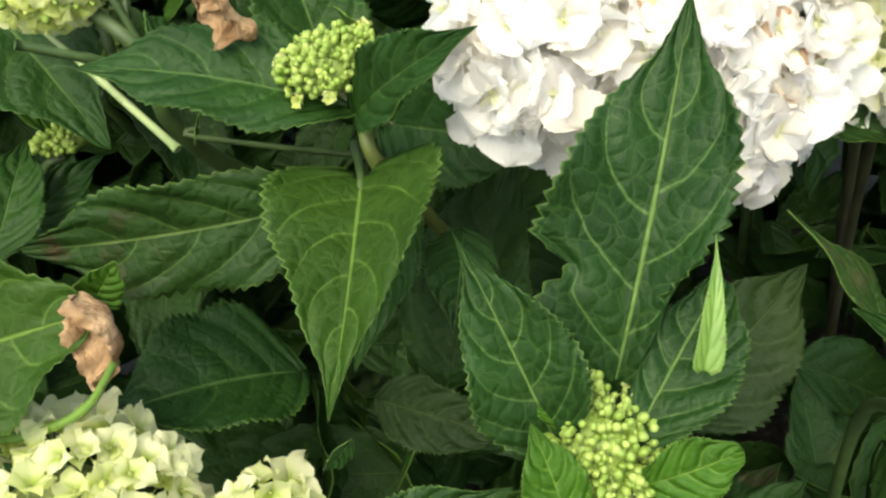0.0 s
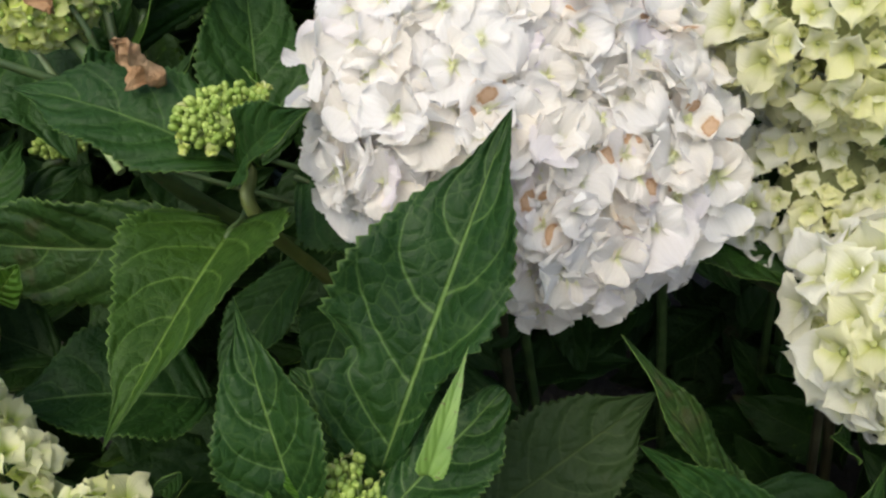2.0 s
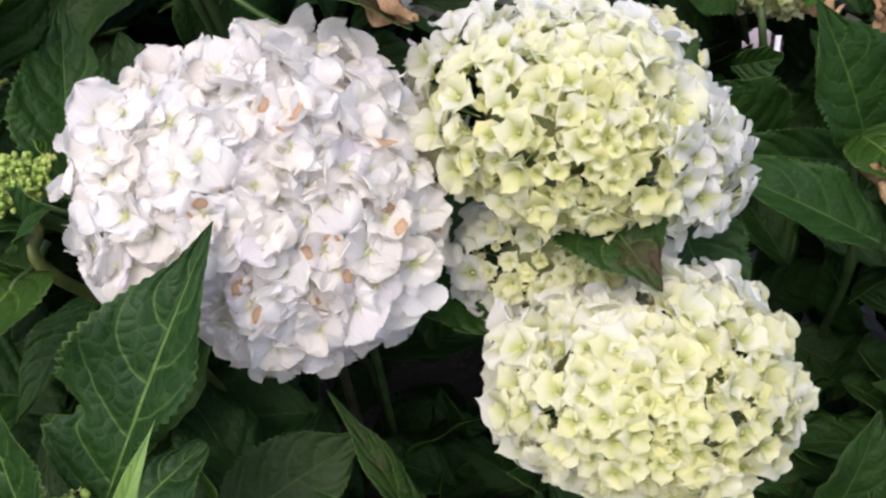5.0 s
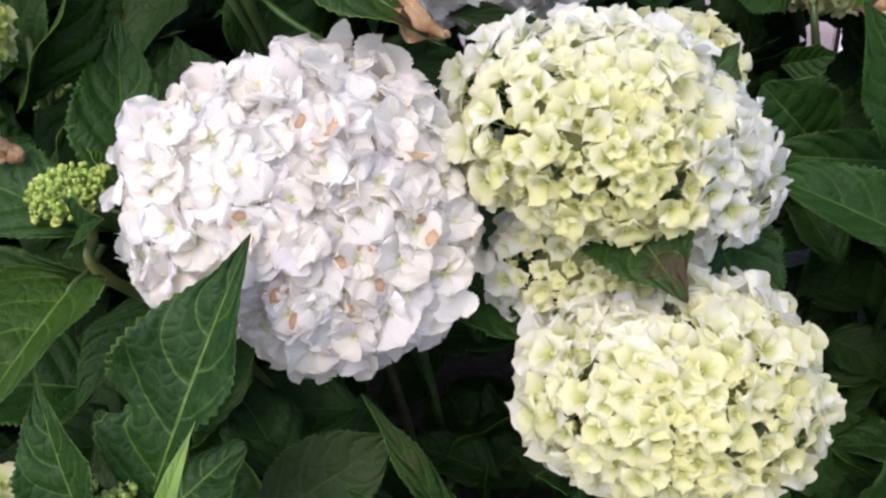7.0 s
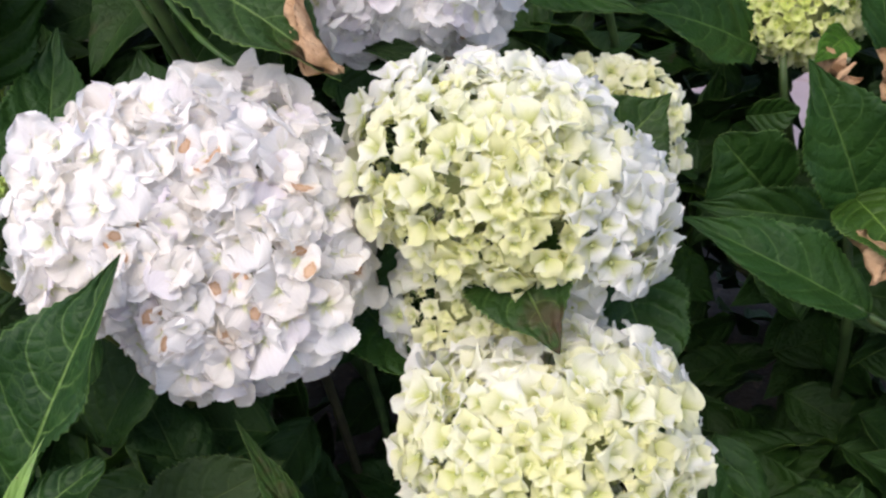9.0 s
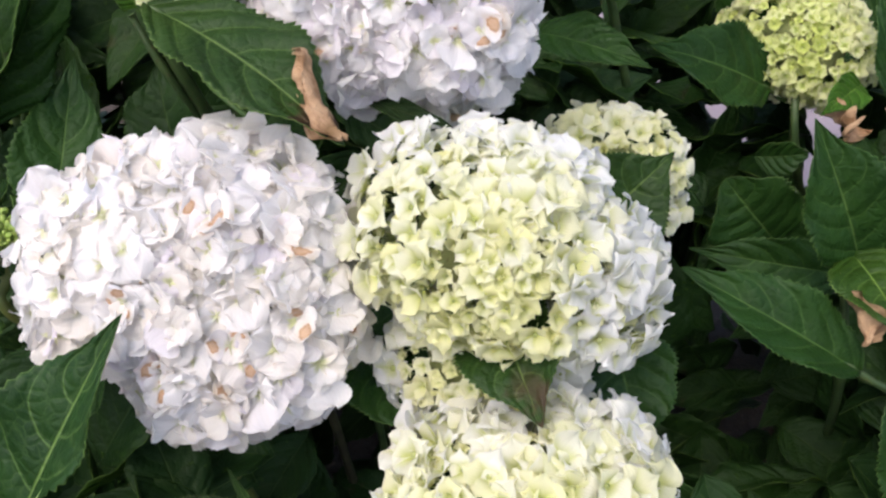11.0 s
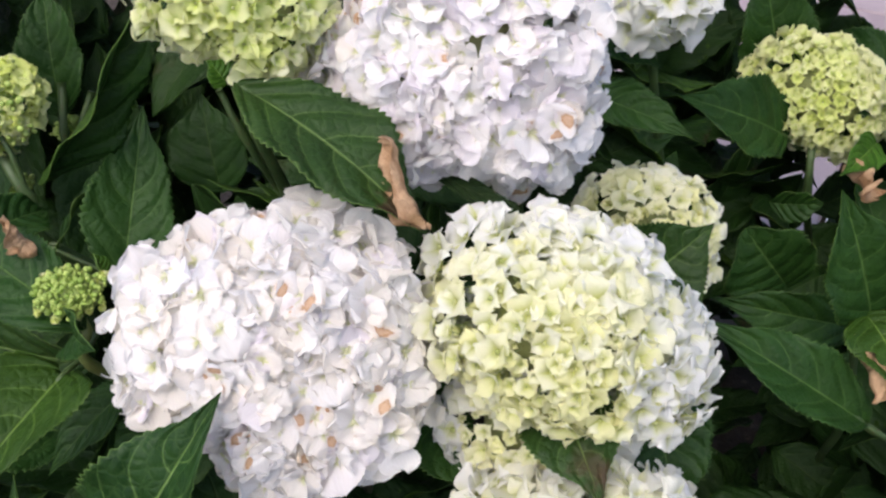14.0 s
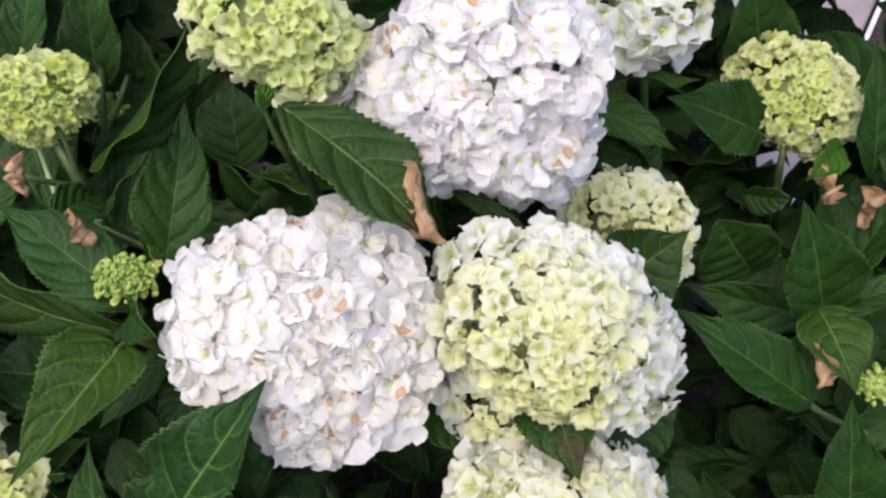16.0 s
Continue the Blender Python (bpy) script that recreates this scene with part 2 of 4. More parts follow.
def paving_material():
    n = Net("lilac_grey_paving")
    c = n.node("TexCoord").outputs["Object"]
    rnd = n.node("ObjectInfo").outputs["Random"]
    col = n.mix(n.ramp(n.noise(c, 5.0, 5.0), 0.3, 0.7), (0.23, 0.185, 0.195), (0.32, 0.265, 0.275))
    col = n.mix(n.math("MULTIPLY", rnd, 0.3), col, (0.26, 0.20, 0.205))
    col = n.mix(n.math("MULTIPLY", n.ramp(n.noise(c, 160.0, 3.0), 0.55, 0.75), 0.4), col, (0.22, 0.18, 0.19))
    return n.surface(col, 0.85, n.noise(c, 180.0, 5.0), 0.35, 0.002)


def kerb_material():
    n = Net("pale_kerb")
    c = n.node("TexCoord").outputs["Object"]
    col = n.mix(n.ramp(n.noise(c, 18.0, 5.0), 0.3, 0.7), (0.60, 0.57, 0.54), (0.78, 0.75, 0.72))
    return n.surface(col, 0.8, n.noise(c, 150.0, 5.0), 0.3, 0.002)


def grass_material():
    n = Net("grass_green")
    c = n.node("TexCoord").outputs["Object"]
    isl = n.node("NewGeometry").outputs["Random Per Island"]
    col = n.mix(isl, (0.035, 0.085, 0.018), (0.085, 0.15, 0.035))
    col = n.mix(n.math("MULTIPLY", n.noise(c, 3.0), 0.4), col, (0.11, 0.12, 0.04))
    return n.surface(col, 0.6, None, thin=0.15)


SOIL, PAVING, KERB, GRASS = soil_material(), paving_material(), kerb_material(), grass_material()


# ---- shapes ----
FACING = Vector((0.2, -0.05, 1.35))
rng = random.Random(7)


def thing(name, base, label, category, group="", kind=""):
    """An Empty at the base of a thing; its parts are laid out in world metres."""
    ob = new(name)
    ob.empty_display_size = 0.02
    ob.location = base
    return tagged(ob, label, category, group, kind)


def hang(ob, parent):
    """Makes ob, laid out in world metres, a part of the thing."""
    ob.parent = parent
    ob.matrix_parent_inverse = Matrix.Translation(-Vector(parent.location))
    return ob


def part(name, me, parent, label=""):
    ob = hang(new(name, me), parent)
    return tagged(ob, label)


def mesh_of(name, verts, faces, mats, slots=None, uvs=None, smooth=True):
    me = bpy.data.meshes.new(name)
    me.from_pydata([tuple(v) for v in verts], [], faces)
    for m in mats:
        me.materials.append(m)
    if slots is not None:
        me.polygons.foreach_set("material_index", slots)
    if uvs is not None:
        layer = me.uv_layers.new(name="UVMap")
        idx = np.empty(len(me.loops), dtype=np.int32)
        me.loops.foreach_get("vertex_index", idx)
        layer.data.foreach_set("uv", np.asarray(uvs, dtype=np.float32)[idx].ravel())
    if smooth:
        me.polygons.foreach_set("use_smooth", [True] * len(me.polygons))
    me.update()
    return me


def tube_data(points, radii, sides=8, start=0):
    """Rings along a line; returns vertices and faces."""
    pts = [Vector(p) for p in points]
    verts, faces = [], []
    up = Vector((0.31, 0.17, 0.93))
    for i, p in enumerate(pts):
        d = (pts[min(i + 1, len(pts) - 1)] - pts[max(i - 1, 0)]).normalized()
        a = d.cross(up).normalized()
        b = d.cross(a)
        for k in range(sides):
            t = 2 * math.pi * k / sides
            verts.append(p + (a * math.cos(t) + b * math.sin(t)) * radii[i])
    for i in range(len(pts) - 1):
        for k in range(sides):
            k2 = (k + 1) % sides
            faces.append((start + i * sides + k, start + i * sides + k2, start + (i + 1) * sides + k2, start + (i + 1) * sides + k))
    faces.append(tuple(start + k for k in range(sides)))
    faces.append(tuple(start + (len(pts) - 1) * sides + k for k in reversed(range(sides))))
    return verts, faces


def curve_points(points, steps=8):
    """A smooth line through the points."""
    p = [Vector(q) for q in points]
    p = [p[0] * 2 - p[1]] + p + [p[-1] * 2 - p[-2]]
    out = []
    for i in range(1, len(p) - 2):
        for k in range(steps):
            t = k / steps
            a, b, c, d = p[i - 1:i + 3]
            out.append(0.5 * (2 * b + (c - a) * t + (2 * a - 5 * b + 4 * c - d) * t * t + (3 * b - a - 3 * c + d) * t ** 3))
    out.append(p[-2])
    return out


def stem(parent, points, r0, r1, mat=None, label="", name="stem"):
    """A stem with slightly swollen nodes."""
    line = curve_points(points)
    n = len(line) - 1
    radii = [(r0 + (r1 - r0) * i / n) * (1 + 0.22 * max(0, math.cos(2 * math.pi * i / 8)) ** 6) for i in range(n + 1)]
    v, f = tube_data(line, radii, 10)
    return part(name, mesh_of(name, v, f, [mat or STEM]), parent, label)


GRIDS = {}
LAID = []          # middles and half-widths of what has been laid out


def leaf_faces(nu, nv):
    if (nu, nv) not in GRIDS:
        row, top, bottom = nv + 1, [], []
        off = (nu + 1) * row
        for i in range(nu):
            for j in range(nv):
                a = i * row + j
                q = (a, a + row, a + row + 1, a + 1)
                top.append(q)
                bottom.append(tuple(off + k for k in reversed(q)))
        ring = [j for j in range(row)] + [i * row + nv for i in range(1, nu + 1)] + [nu * row + j for j in range(nv - 1, -1, -1)] + [i * row for i in range(nu - 1, 0, -1)]
        side = [(ring[k], ring[(k + 1) % len(ring)], off + ring[(k + 1) % len(ring)], off + ring[k]) for k in range(len(ring))]
        GRIDS[nu, nv] = top + bottom + side, [0] * len(top) + [1] * (len(bottom) + len(side))
    return GRIDS[nu, nv]


def blade(base, tip, edge, peak=0.36, fold=0.25, arch=0.06, cup=0.1, wave=0.03, teeth=26, fine=True, seed=0, full=1.7, fold2=None, notches=()):
    """Vertices and UVs of a toothed, quilted leaf from its foot to its tip, as wide as the edge point shows."""
    b, t, e = Vector(base), Vector(tip), Vector(edge)
    d = t - b
    length = d.length
    d = d / length
    side = e - b
    side = side - d * side.dot(d)
    width = side.length
    side = side / width
    up = d.cross(side)
    if up.dot(FACING - (b + t) / 2) < 0:
        up = -up
    edge_side = 1.0
    if up.dot(d.cross(side)) < 0:
        side, edge_side = -side, -1.0
    LAID.append(((b + t) / 2, width * 1.2))
    nu, nv = (78, 20) if fine else (18, 6)
    s = np.linspace(0, 1, nu + 1)[:, None]
    w = np.linspace(-1, 1, nv + 1)
    w = (np.sign(w) * np.abs(w) ** 0.85)[None, :]
    a = np.abs(w)
    r = np.random.RandomState(seed + 11)
    p1, p2, p3 = r.rand(3) * 6.28
    sc = np.clip(s, 1e-4, 1 - 1e-4)
    k = full
    prof = (sc / peak) ** (k * peak) * ((1 - sc) / (1 - peak)) ** (k * (1 - peak))
    prof = prof * (1 + 0.035 * np.sin(9 * s + p1)) + 0.006
    if fine:
        prof = prof * (1 - 0.3 * np.clip((s - 0.68) / 0.16, 0, 1) ** 2 * np.clip((1.04 - s) / 0.1, 0, 1))
    saw = (s * teeth + 0.15 * np.sin(7 * s + p2)) % 1.0
    tooth = np.where(s < 0.96, saw, 0.5) - 0.5
    tooth = tooth * (0.7 + 0.6 * np.sin(np.floor(s * teeth) * 2.4 + p3) ** 2)
    edge_wave = 0.03 * np.sin(13 * s + p2 + 2 * np.sign(w)) * a
    for at, wide, deep, which in notches:
        # bites and tucks of the margin; which: 1 the edge point's side, -1 the other
        edge_wave = edge_wave - deep * np.exp(-((s - at) / wide) ** 2) * (w * edge_side * which > 0) * a
    reach = width * prof * (1 + edge_wave + 0.11 * tooth * np.clip((a - 0.82) / 0.18, 0, 1)) * (1 + 0.05 * np.sin(5 * s + p3) * np.sign(w))
    q = s - 0.10 * a - 0.22 * a * a + 0.03 * np.sign(w)
    bulge = np.abs(np.sin(math.pi * (q * 5.4 + 0.5))) ** 0.7
    quilt = length * 0.013 * bulge * np.clip(a / 0.15, 0, 1) * (1 - a ** 5) * np.clip(prof, 0, 1)
    ang = np.where(w * edge_side > 0, fold, fold if fold2 is None else fold2)
    x = w * reach * np.cos(ang)
    z = a * reach * np.sin(ang) + cup * reach * a * a + quilt
    z = z + length * wave * np.sin(s * 15 + p1 + 1.7 * np.sign(w)) * a ** 3 * np.clip(prof, 0, 1)
    z = z + length * arch * 4 * s * (1 - s)
    z = z - length * 0.006 * np.clip(1 - a / 0.08, 0, 1) * (1 - s)
    along = s * length + 0 * w - length * 0.05 * a * a * (1 - s) * (1 - prof)
    D, S, U, B = (np.array(v) for v in (d, side, up, b))
    P = B + along[..., None] * D + x[..., None] * S + z[..., None] * U
    thick = 0.00035 if fine else 0.0003
    uv = np.stack([s + 0 * w, (w + 1) / 2 + 0 * s], -1).reshape(-1, 2)
    top = P.reshape(-1, 3)
    return np.concatenate([top + U * thick, top - U * thick]), np.concatenate([uv, uv]), nu, nv


LEAF_SEED = [0]


def leaf(parent, base, tip, edge, mat=None, under=None, label="", stalk=None, name="leaf", **shape):
    """One leaf as a part of its shoot, with its leaf stalk if one is given."""
    LEAF_SEED[0] += 1
    v, uv, nu, nv = blade(base, tip, edge, seed=LEAF_SEED[0], **shape)
    faces, slots = leaf_faces(nu, nv)
    verts = [tuple(p) for p in v]
    faces, slots, uvs = list(faces), list(slots), [tuple(p) for p in uv]
    if stalk is not None:
        mid = (Vector(base) + Vector(stalk)) / 2 + Vector((0, 0, -0.004))
        pts = curve_points([stalk, mid, Vector(base), Vector(base).lerp(Vector(tip), 0.06)], 5)
        n = len(pts) - 1
        tv, tf = tube_data(pts, [0.0026 - 0.001 * i / n for i in range(n + 1)], 8, len(verts))
        verts += [tuple(p) for p in tv]
        uvs += [(0.0, 0.5)] * len(tv)
        slots += [2] * len(tf)
        faces += tf
    me = mesh_of("leaf", verts, faces, [mat or LEAF_TOP, under or LEAF_UNDER, STEM], slots, uvs)
    return part(name, me, parent, label)


def dried(parent, base, tip, edge, label, name="dried_leaf", roll=2.4, twist=1.0, seed=0):
    """A dried, scrolled leaf remnant with a torn, uneven margin."""
    b, t, e = Vector(base), Vector(tip), Vector(edge)
    d = t - b
    length = d.length
    d = d / length
    side = e - b - d * (e - b).dot(d)
    width = side.length
    side = side / width
    up = d.cross(side)
    if up.dot(FACING - b) < 0:
        up = -up
    nu, nv = 26, 12
    thick = 0.0004
    verts, back, uvs = [], [], []
    for i in range(nu + 1):
        u = i / nu
        for j in range(nv + 1):
            w = 2 * j / nv - 1
            torn = 0.75 + 0.55 * noise.noise(Vector((u * 5, math.copysign(2.0, w), seed * 3.1))) + 0.12 * noise.noise(Vector((u * 19, w, seed)))
            half = width * 1.25 * max(0.05, min(1, 5 * u, 4 * (1 - u)) ** 0.6 * torn)
            ang = roll * w * (0.35 + 0.65 * u) + 0.3
            turned = twist * (u - 0.4)
            x, z = half * math.sin(ang) / roll * 2.3, half * (1 - math.cos(ang)) / roll * 2.3
            x, z = x * math.cos(turned) - z * math.sin(turned), x * math.sin(turned) + z * math.cos(turned)
            q = Vector((u * 4.5, w * 2.2, seed * 1.7))
            x += width * 0.42 * noise.noise(q) + width * 0.4 * math.sin(u * 5 + seed)
            z += width * 0.55 * noise.noise(q + Vector((9, 4, 2))) + width * 0.16 * noise.noise(q * 3.3)
            p = b + d * (length * (u + 0.05 * noise.noise(q + Vector((3, 8, 1))))) + side * x + up * z
            verts.append(p + up * thick)
            back.append(p - up * thick)
            uvs.append((u, j / nv))
    faces, slots = leaf_faces(nu, nv)
    return part(name, mesh_of(name, verts + back, list(faces), [DEAD, DEAD], list(slots), uvs + uvs), parent, label)


def petal_mesh(kind, seed, mat):
    """A sepal, one unit long, foot at the origin."""
    r = random.Random(seed)
    nu, nv = (16, 10) if kind == "white" else (8, 8)
    if kind == "white":
        peak, full, half, rise, bend, cup = r.uniform(0.52, 0.62), r.uniform(1.0, 1.3), r.uniform(0.62, 0.76), r.uniform(0.12, 0.55), r.uniform(-0.5, -0.05), r.uniform(-0.15, 0.35)
    else:
        peak, full, half, rise, bend, cup = r.uniform(0.36, 0.43), r.uniform(2.5, 3.2), r.uniform(0.5, 0.6), r.uniform(1.1, 1.7), r.uniform(-1.3, -0.75), r.uniform(0.05, 0.35)
    p1, p2, p3 = r.uniform(0, 6), r.uniform(0, 6), r.uniform(-0.25, 0.25)
    frill = r.uniform(1.1, 2.2) if kind == "white" else 1.0
    verts, uvs, faces = [], [], []
    for i in range(nu + 1):
        s = i / nu
        c = min(max(s, 1e-3), 1 - 1e-3)
        f = (c / peak) ** (full * peak) * ((1 - c) / (1 - peak)) ** (full * (1 - peak)) + 0.05
        for j in range(nv + 1):
            w = 2 * j / nv - 1
            a = abs(w)
            tooth = (0.07 * (i % 2) if kind == "white" else 0.05 * ((i + j) % 2)) * (a > 0.99) * (0.3 < s < 0.97)
            x = s * (1 - 0.06 * a * a) + 0.02 * math.sin(5 * w + p1) + (0.04 * (j % 2) if kind == "white" and i == nu else 0)
            y = w * half * f * (1 + tooth) + p3 * s * s * 0.4
            z = rise * s + bend * s * s + cup * a * a * f * 0.5 + frill * (0.07 * math.sin(5 * s + 3 * w + p1) * a + 0.05 * math.sin(7 * w + p2) * s * s) + p3 * w * s * 0.9 + (0.05 * math.sin(11 * s + p2) * a ** 3 + 0.05 * a if kind == "white" else 0)
            verts.append((x, y, z))
            uvs.append((s, j / nv))
    row = nv + 1
    for i in range(nu):
        for j in range(nv):
            k = i * row + j
            faces.append((k, k + row, k + row + 1, k + 1))
    return mesh_of("petal", verts, faces, [mat], None, uvs)


def ball(radius, centre, rings=5, sides=8, squash=1.0):
    verts, faces = [Vector(centre) + Vector((0, 0, -radius * squash))], []
    for i in range(1, rings):
        t = math.pi * i / rings
        for k in range(sides):
            p = 2 * math.pi * k / sides
            verts.append(Vector(centre) + Vector((radius * math.sin(t) * math.cos(p), radius * math.sin(t) * math.sin(p), -radius * squash * math.cos(t))))
    verts.append(Vector(centre) + Vector((0, 0, radius * squash)))
    last = len(verts) - 1
    for k in range(sides):
        k2 = (k + 1) % sides
        faces.append((0, 1 + k2, 1 + k))
        for i in range(rings - 2):
            faces.append((1 + i * sides + k, 1 + i * sides + k2, 1 + (i + 1) * sides + k2, 1 + (i + 1) * sides + k))
        faces.append((1 + (rings - 2) * sides + k, 1 + (rings - 2) * sides + k2, last))
    return verts, faces


def eye_mesh(name, mat, r=0.13, up=0.16):
    """The little heart of a floret on its stalk, in units of a sepal."""
    v, f = ball(r, (0, 0, up), 5, 8, 0.8)
    tv, tf = tube_data([(0, 0, 0.05), (0.03, 0, -0.5), (0, 0.04, -1.4)], [0.04, 0.03, 0.035], 6, len(v))
    return mesh_of(name, list(v) + list(tv), f + tf, [mat, PALE_STALK], [0] * len(f) + [1] * len(tf))


WHITE_PETALS = [petal_mesh("white", i, PETAL_WHITE) for i in range(16)]
BROWN_PETALS = [petal_mesh("white", 40 + i, PETAL_BROWN) for i in range(6)]
CREAM_PETALS = [petal_mesh("cream", 80 + i, PETAL_CREAM) for i in range(14)]
GREEN_PETALS = [petal_mesh("green", 120 + i, PETAL_GREEN) for i in range(8)]
FLORET_EYE = eye_mesh("floret", EYE_CREAM)
WHITE_EYE = eye_mesh("floret", EYE_WHITE, 0.08, 0.07)


def whole_floret(seed, petals, closed=0.0, eye=None):
    """A floret with its sepals in one mesh, for heads that stay far off."""
    r = random.Random(seed)
    bm = bmesh.new()
    bm.from_mesh(eye or FLORET_EYE)
    for k in range(4):
        m = Matrix.Rotation(k * math.pi / 2 + r.uniform(-0.14, 0.14), 4, "Z") @ Matrix.Rotation(r.uniform(-0.2, 0.2) - closed, 4, "Y") @ Matrix.Scale(r.uniform(0.85, 1.12), 4)
        old, done = len(bm.verts), len(bm.faces)
        bm.from_mesh(r.choice(petals))
        bm.verts.ensure_lookup_table()
        bmesh.ops.transform(bm, matrix=m, verts=bm.verts[old:])
        bm.faces.ensure_lookup_table()
        for f in bm.faces[done:]:
            f.material_index = 2
    me = bpy.data.meshes.new("floret")
    bm.to_mesh(me)
    bm.free()
    for m in (EYE_WHITE if eye else EYE_CREAM, PALE_STALK, petals[0].materials[0]):
        me.materials.append(m)
    return me


WHOLE_WHITE = [whole_floret(20 + i, WHITE_PETALS, 0.1, WHITE_EYE) for i in range(14)]
WHOLE_CREAM = [whole_floret(i, CREAM_PETALS) for i in range(10)]
WHOLE_GREEN = [whole_floret(50 + i, GREEN_PETALS) for i in range(8)]
WHOLE_YOUNG = [whole_floret(70 + i, CREAM_PETALS, 0.3) for i in range(8)]


def white_tint(low):
    k = rng.random()
    a = (0.92, 0.90, 0.87)
    # some lilac at random; low adds more, the shade under a head as tint
    b = (0.86, 0.81, 0.87) if k < 0.10 + 0.35 * low else (0.91, 0.86, 0.78) if k < 0.5 else (0.93, 0.92, 0.92)
    f = rng.uniform(0.15, 0.8)
    return tuple(x + (y - x) * f for x, y in zip(a, b))


def cream_tint(out):
    a, b = (0.87, 0.86, 0.50), (0.90, 0.90, 0.88)
    f = min(1, max(0, 1.5 * out ** 1.3 + rng.uniform(-0.35, 0.35)))
    return tuple(x + (y - x) * f for x, y in zip(a, b))


def green_tint(out):
    a, b = (0.70, 0.77, 0.18), (0.89, 0.89, 0.60)
    f = min(1, max(0, 0.3 + 0.7 * out + rng.uniform(-0.3, 0.3)))
    return tuple(x + (y - x) * f for x, y in zip(a, b))


TOWARD = (0.22, -0.66, 0.72)      # the way the heads turn to the open sky
ROUND = (1.0,) * 18


def flower_head(parent, centre, axis, depth, outline, count, size, kind, reach=108, across=(0.93, 0.36, -0.07), rust=0.0, rust_at=(), whiter=None, rough=0.06, jitter=0.22, pale=1.0, yellow_at=None, face=0.45, white_r=0.046, single=999, lilac=0.0, young=0, full=2.6):
    """Florets of four sepals set over a lobed dome. outline: the head's reach from its middle, every 20 degrees round the axis; depth: its height along the axis; size: sepal length at the crown and at the rim."""
    c, a = Vector(centre), Vector(axis).normalized()
    e1 = Vector(across)
    e1 = (e1 - a * e1.dot(a)).normalized()
    e2 = a.cross(e1)
    frame3 = Matrix((e1, e2, a)).transposed()
    low = math.cos(radians(reach))
    LAID.append((c, max(outline)))
    petals = {"white": WHITE_PETALS, "cream": CREAM_PETALS, "green": GREEN_PETALS}[kind]

    def dome(z, phi, inset=0.0):
        """Point over the head and the way it faces there."""
        k = phi / (2 * math.pi) * 18 % 18
        i = int(k)
        r = outline[i % 18] + (outline[(i + 1) % 18] - outline[i % 18]) * (k - i) - inset
        h = depth - inset * 0.6
        ring = math.sqrt(max(0, 1 - z * z))
        q = Vector((math.cos(phi) * r * ring, math.sin(phi) * r * ring, h * math.sqrt(max(0, 1 - ring ** full)) if z > 0 else h * z))
        n = Vector((math.cos(phi) * ring / r, math.sin(phi) * ring / r, z / h)).normalized()
        return c + frame3 @ q, frame3 @ n

    v, f = ball(1.0, (0, 0, 0), 14, 22)
    core = [c + (dome(q.z, math.atan2(q.y, q.x))[0] - c) * (0.6 if kind == "white" else 0.56) * (1 + 0.15 * noise.noise(q * 4)) for q in v]
    part("flower_core", mesh_of("flower_core", core, f, [CORE]), parent, "pale green branching flower stalks")
    for i in range(count):
        z = 1 - (1 - low) * (i + 0.5) / count
        phi = i * 2.39996 + rng.uniform(-0.2, 0.2)
        out = math.acos(z) / radians(reach)
        place, normal = dome(z, phi, size[1] * 0.3)
        away = normal
        place = c + (place - c) * (1 + rng.uniform(-rough * 1.3, rough * 0.7))
        normal = (normal + Vector(TOWARD) * face + Vector((rng.gauss(0, jitter), rng.gauss(0, jitter), rng.gauss(0, jitter)))).normalized()
        big = size[0] + (size[1] - size[0]) * min(1, out * 1.15) ** 1.4
        white = whiter is not None and (Vector(whiter) - place).length < white_r
        big *= (rng.uniform(0.8, 1.2) if kind == "white" else rng.uniform(0.66, 1.25)) * (1.4 if white else 1)
        turn = normal.to_track_quat("Z", "Y").to_matrix().to_4x4() @ Matrix.Rotation(rng.uniform(0, 6.28), 4, "Z")
        floret = hang(new("floret", WHITE_EYE if kind == "white" else FLORET_EYE), parent)
        floret.matrix_basis = Matrix.Translation(place - normal * big * 0.25) @ turn @ Matrix.Diagonal((big, big, big, 1))
        spotted = any((Vector(p) - place).length < 0.014 for p in rust_at)
        rusty = rng.random() < rust or spotted
        # florets facing down get the underside's bluish shade in their colour
        down = max(0, -away.z + 0.05)
        if i >= single and not rusty:
            floret.data = rng.choice({"white": WHOLE_WHITE, "cream": WHOLE_CREAM, "green": WHOLE_GREEN}[kind])
            floret.color = (*(white_tint(down + lilac) if kind == "white" else (0.88, 0.88, 0.84) if white else green_tint(out * pale) if kind == "green" else cream_tint(out * pale)), 1)
            continue
        opened = (rng.uniform(-0.9, 0.0) * max(0.25, 1 - out) if kind == "white" else rng.uniform(-0.14, 0.14)) + (0.12 if white else 0)
        for k in range(4):
            me = rng.choice(BROWN_PETALS) if rusty and kind == "white" and rng.random() < (0.6 if spotted else 0.35) else rng.choice(petals)
            petal = new("petal", me)
            petal.parent = floret
            grow = rng.uniform(0.84, 1.14) * (1.08 if k % 2 else 0.95)
            petal.matrix_basis = (Matrix.Rotation(k * math.pi / 2 + rng.uniform(-0.14, 0.14), 4, "Z") @ Matrix.Rotation(opened + rng.uniform(-0.15, 0.15), 4, "Y")
                                  @ Matrix.Translation((0.03, 0, 0.012 * (k % 2))) @ Matrix.Diagonal((grow, grow * rng.uniform(0.92, 1.08), grow, 1)))
            tint = white_tint(down + lilac) if kind == "white" else (0.88, 0.88, 0.84) if white else cream_tint(out * pale) if kind == "cream" else green_tint(out * pale)
            if yellow_at is not None and (Vector(yellow_at) - place).length < 0.012 and k < 2:
                tint = (0.90, 0.86, 0.52)
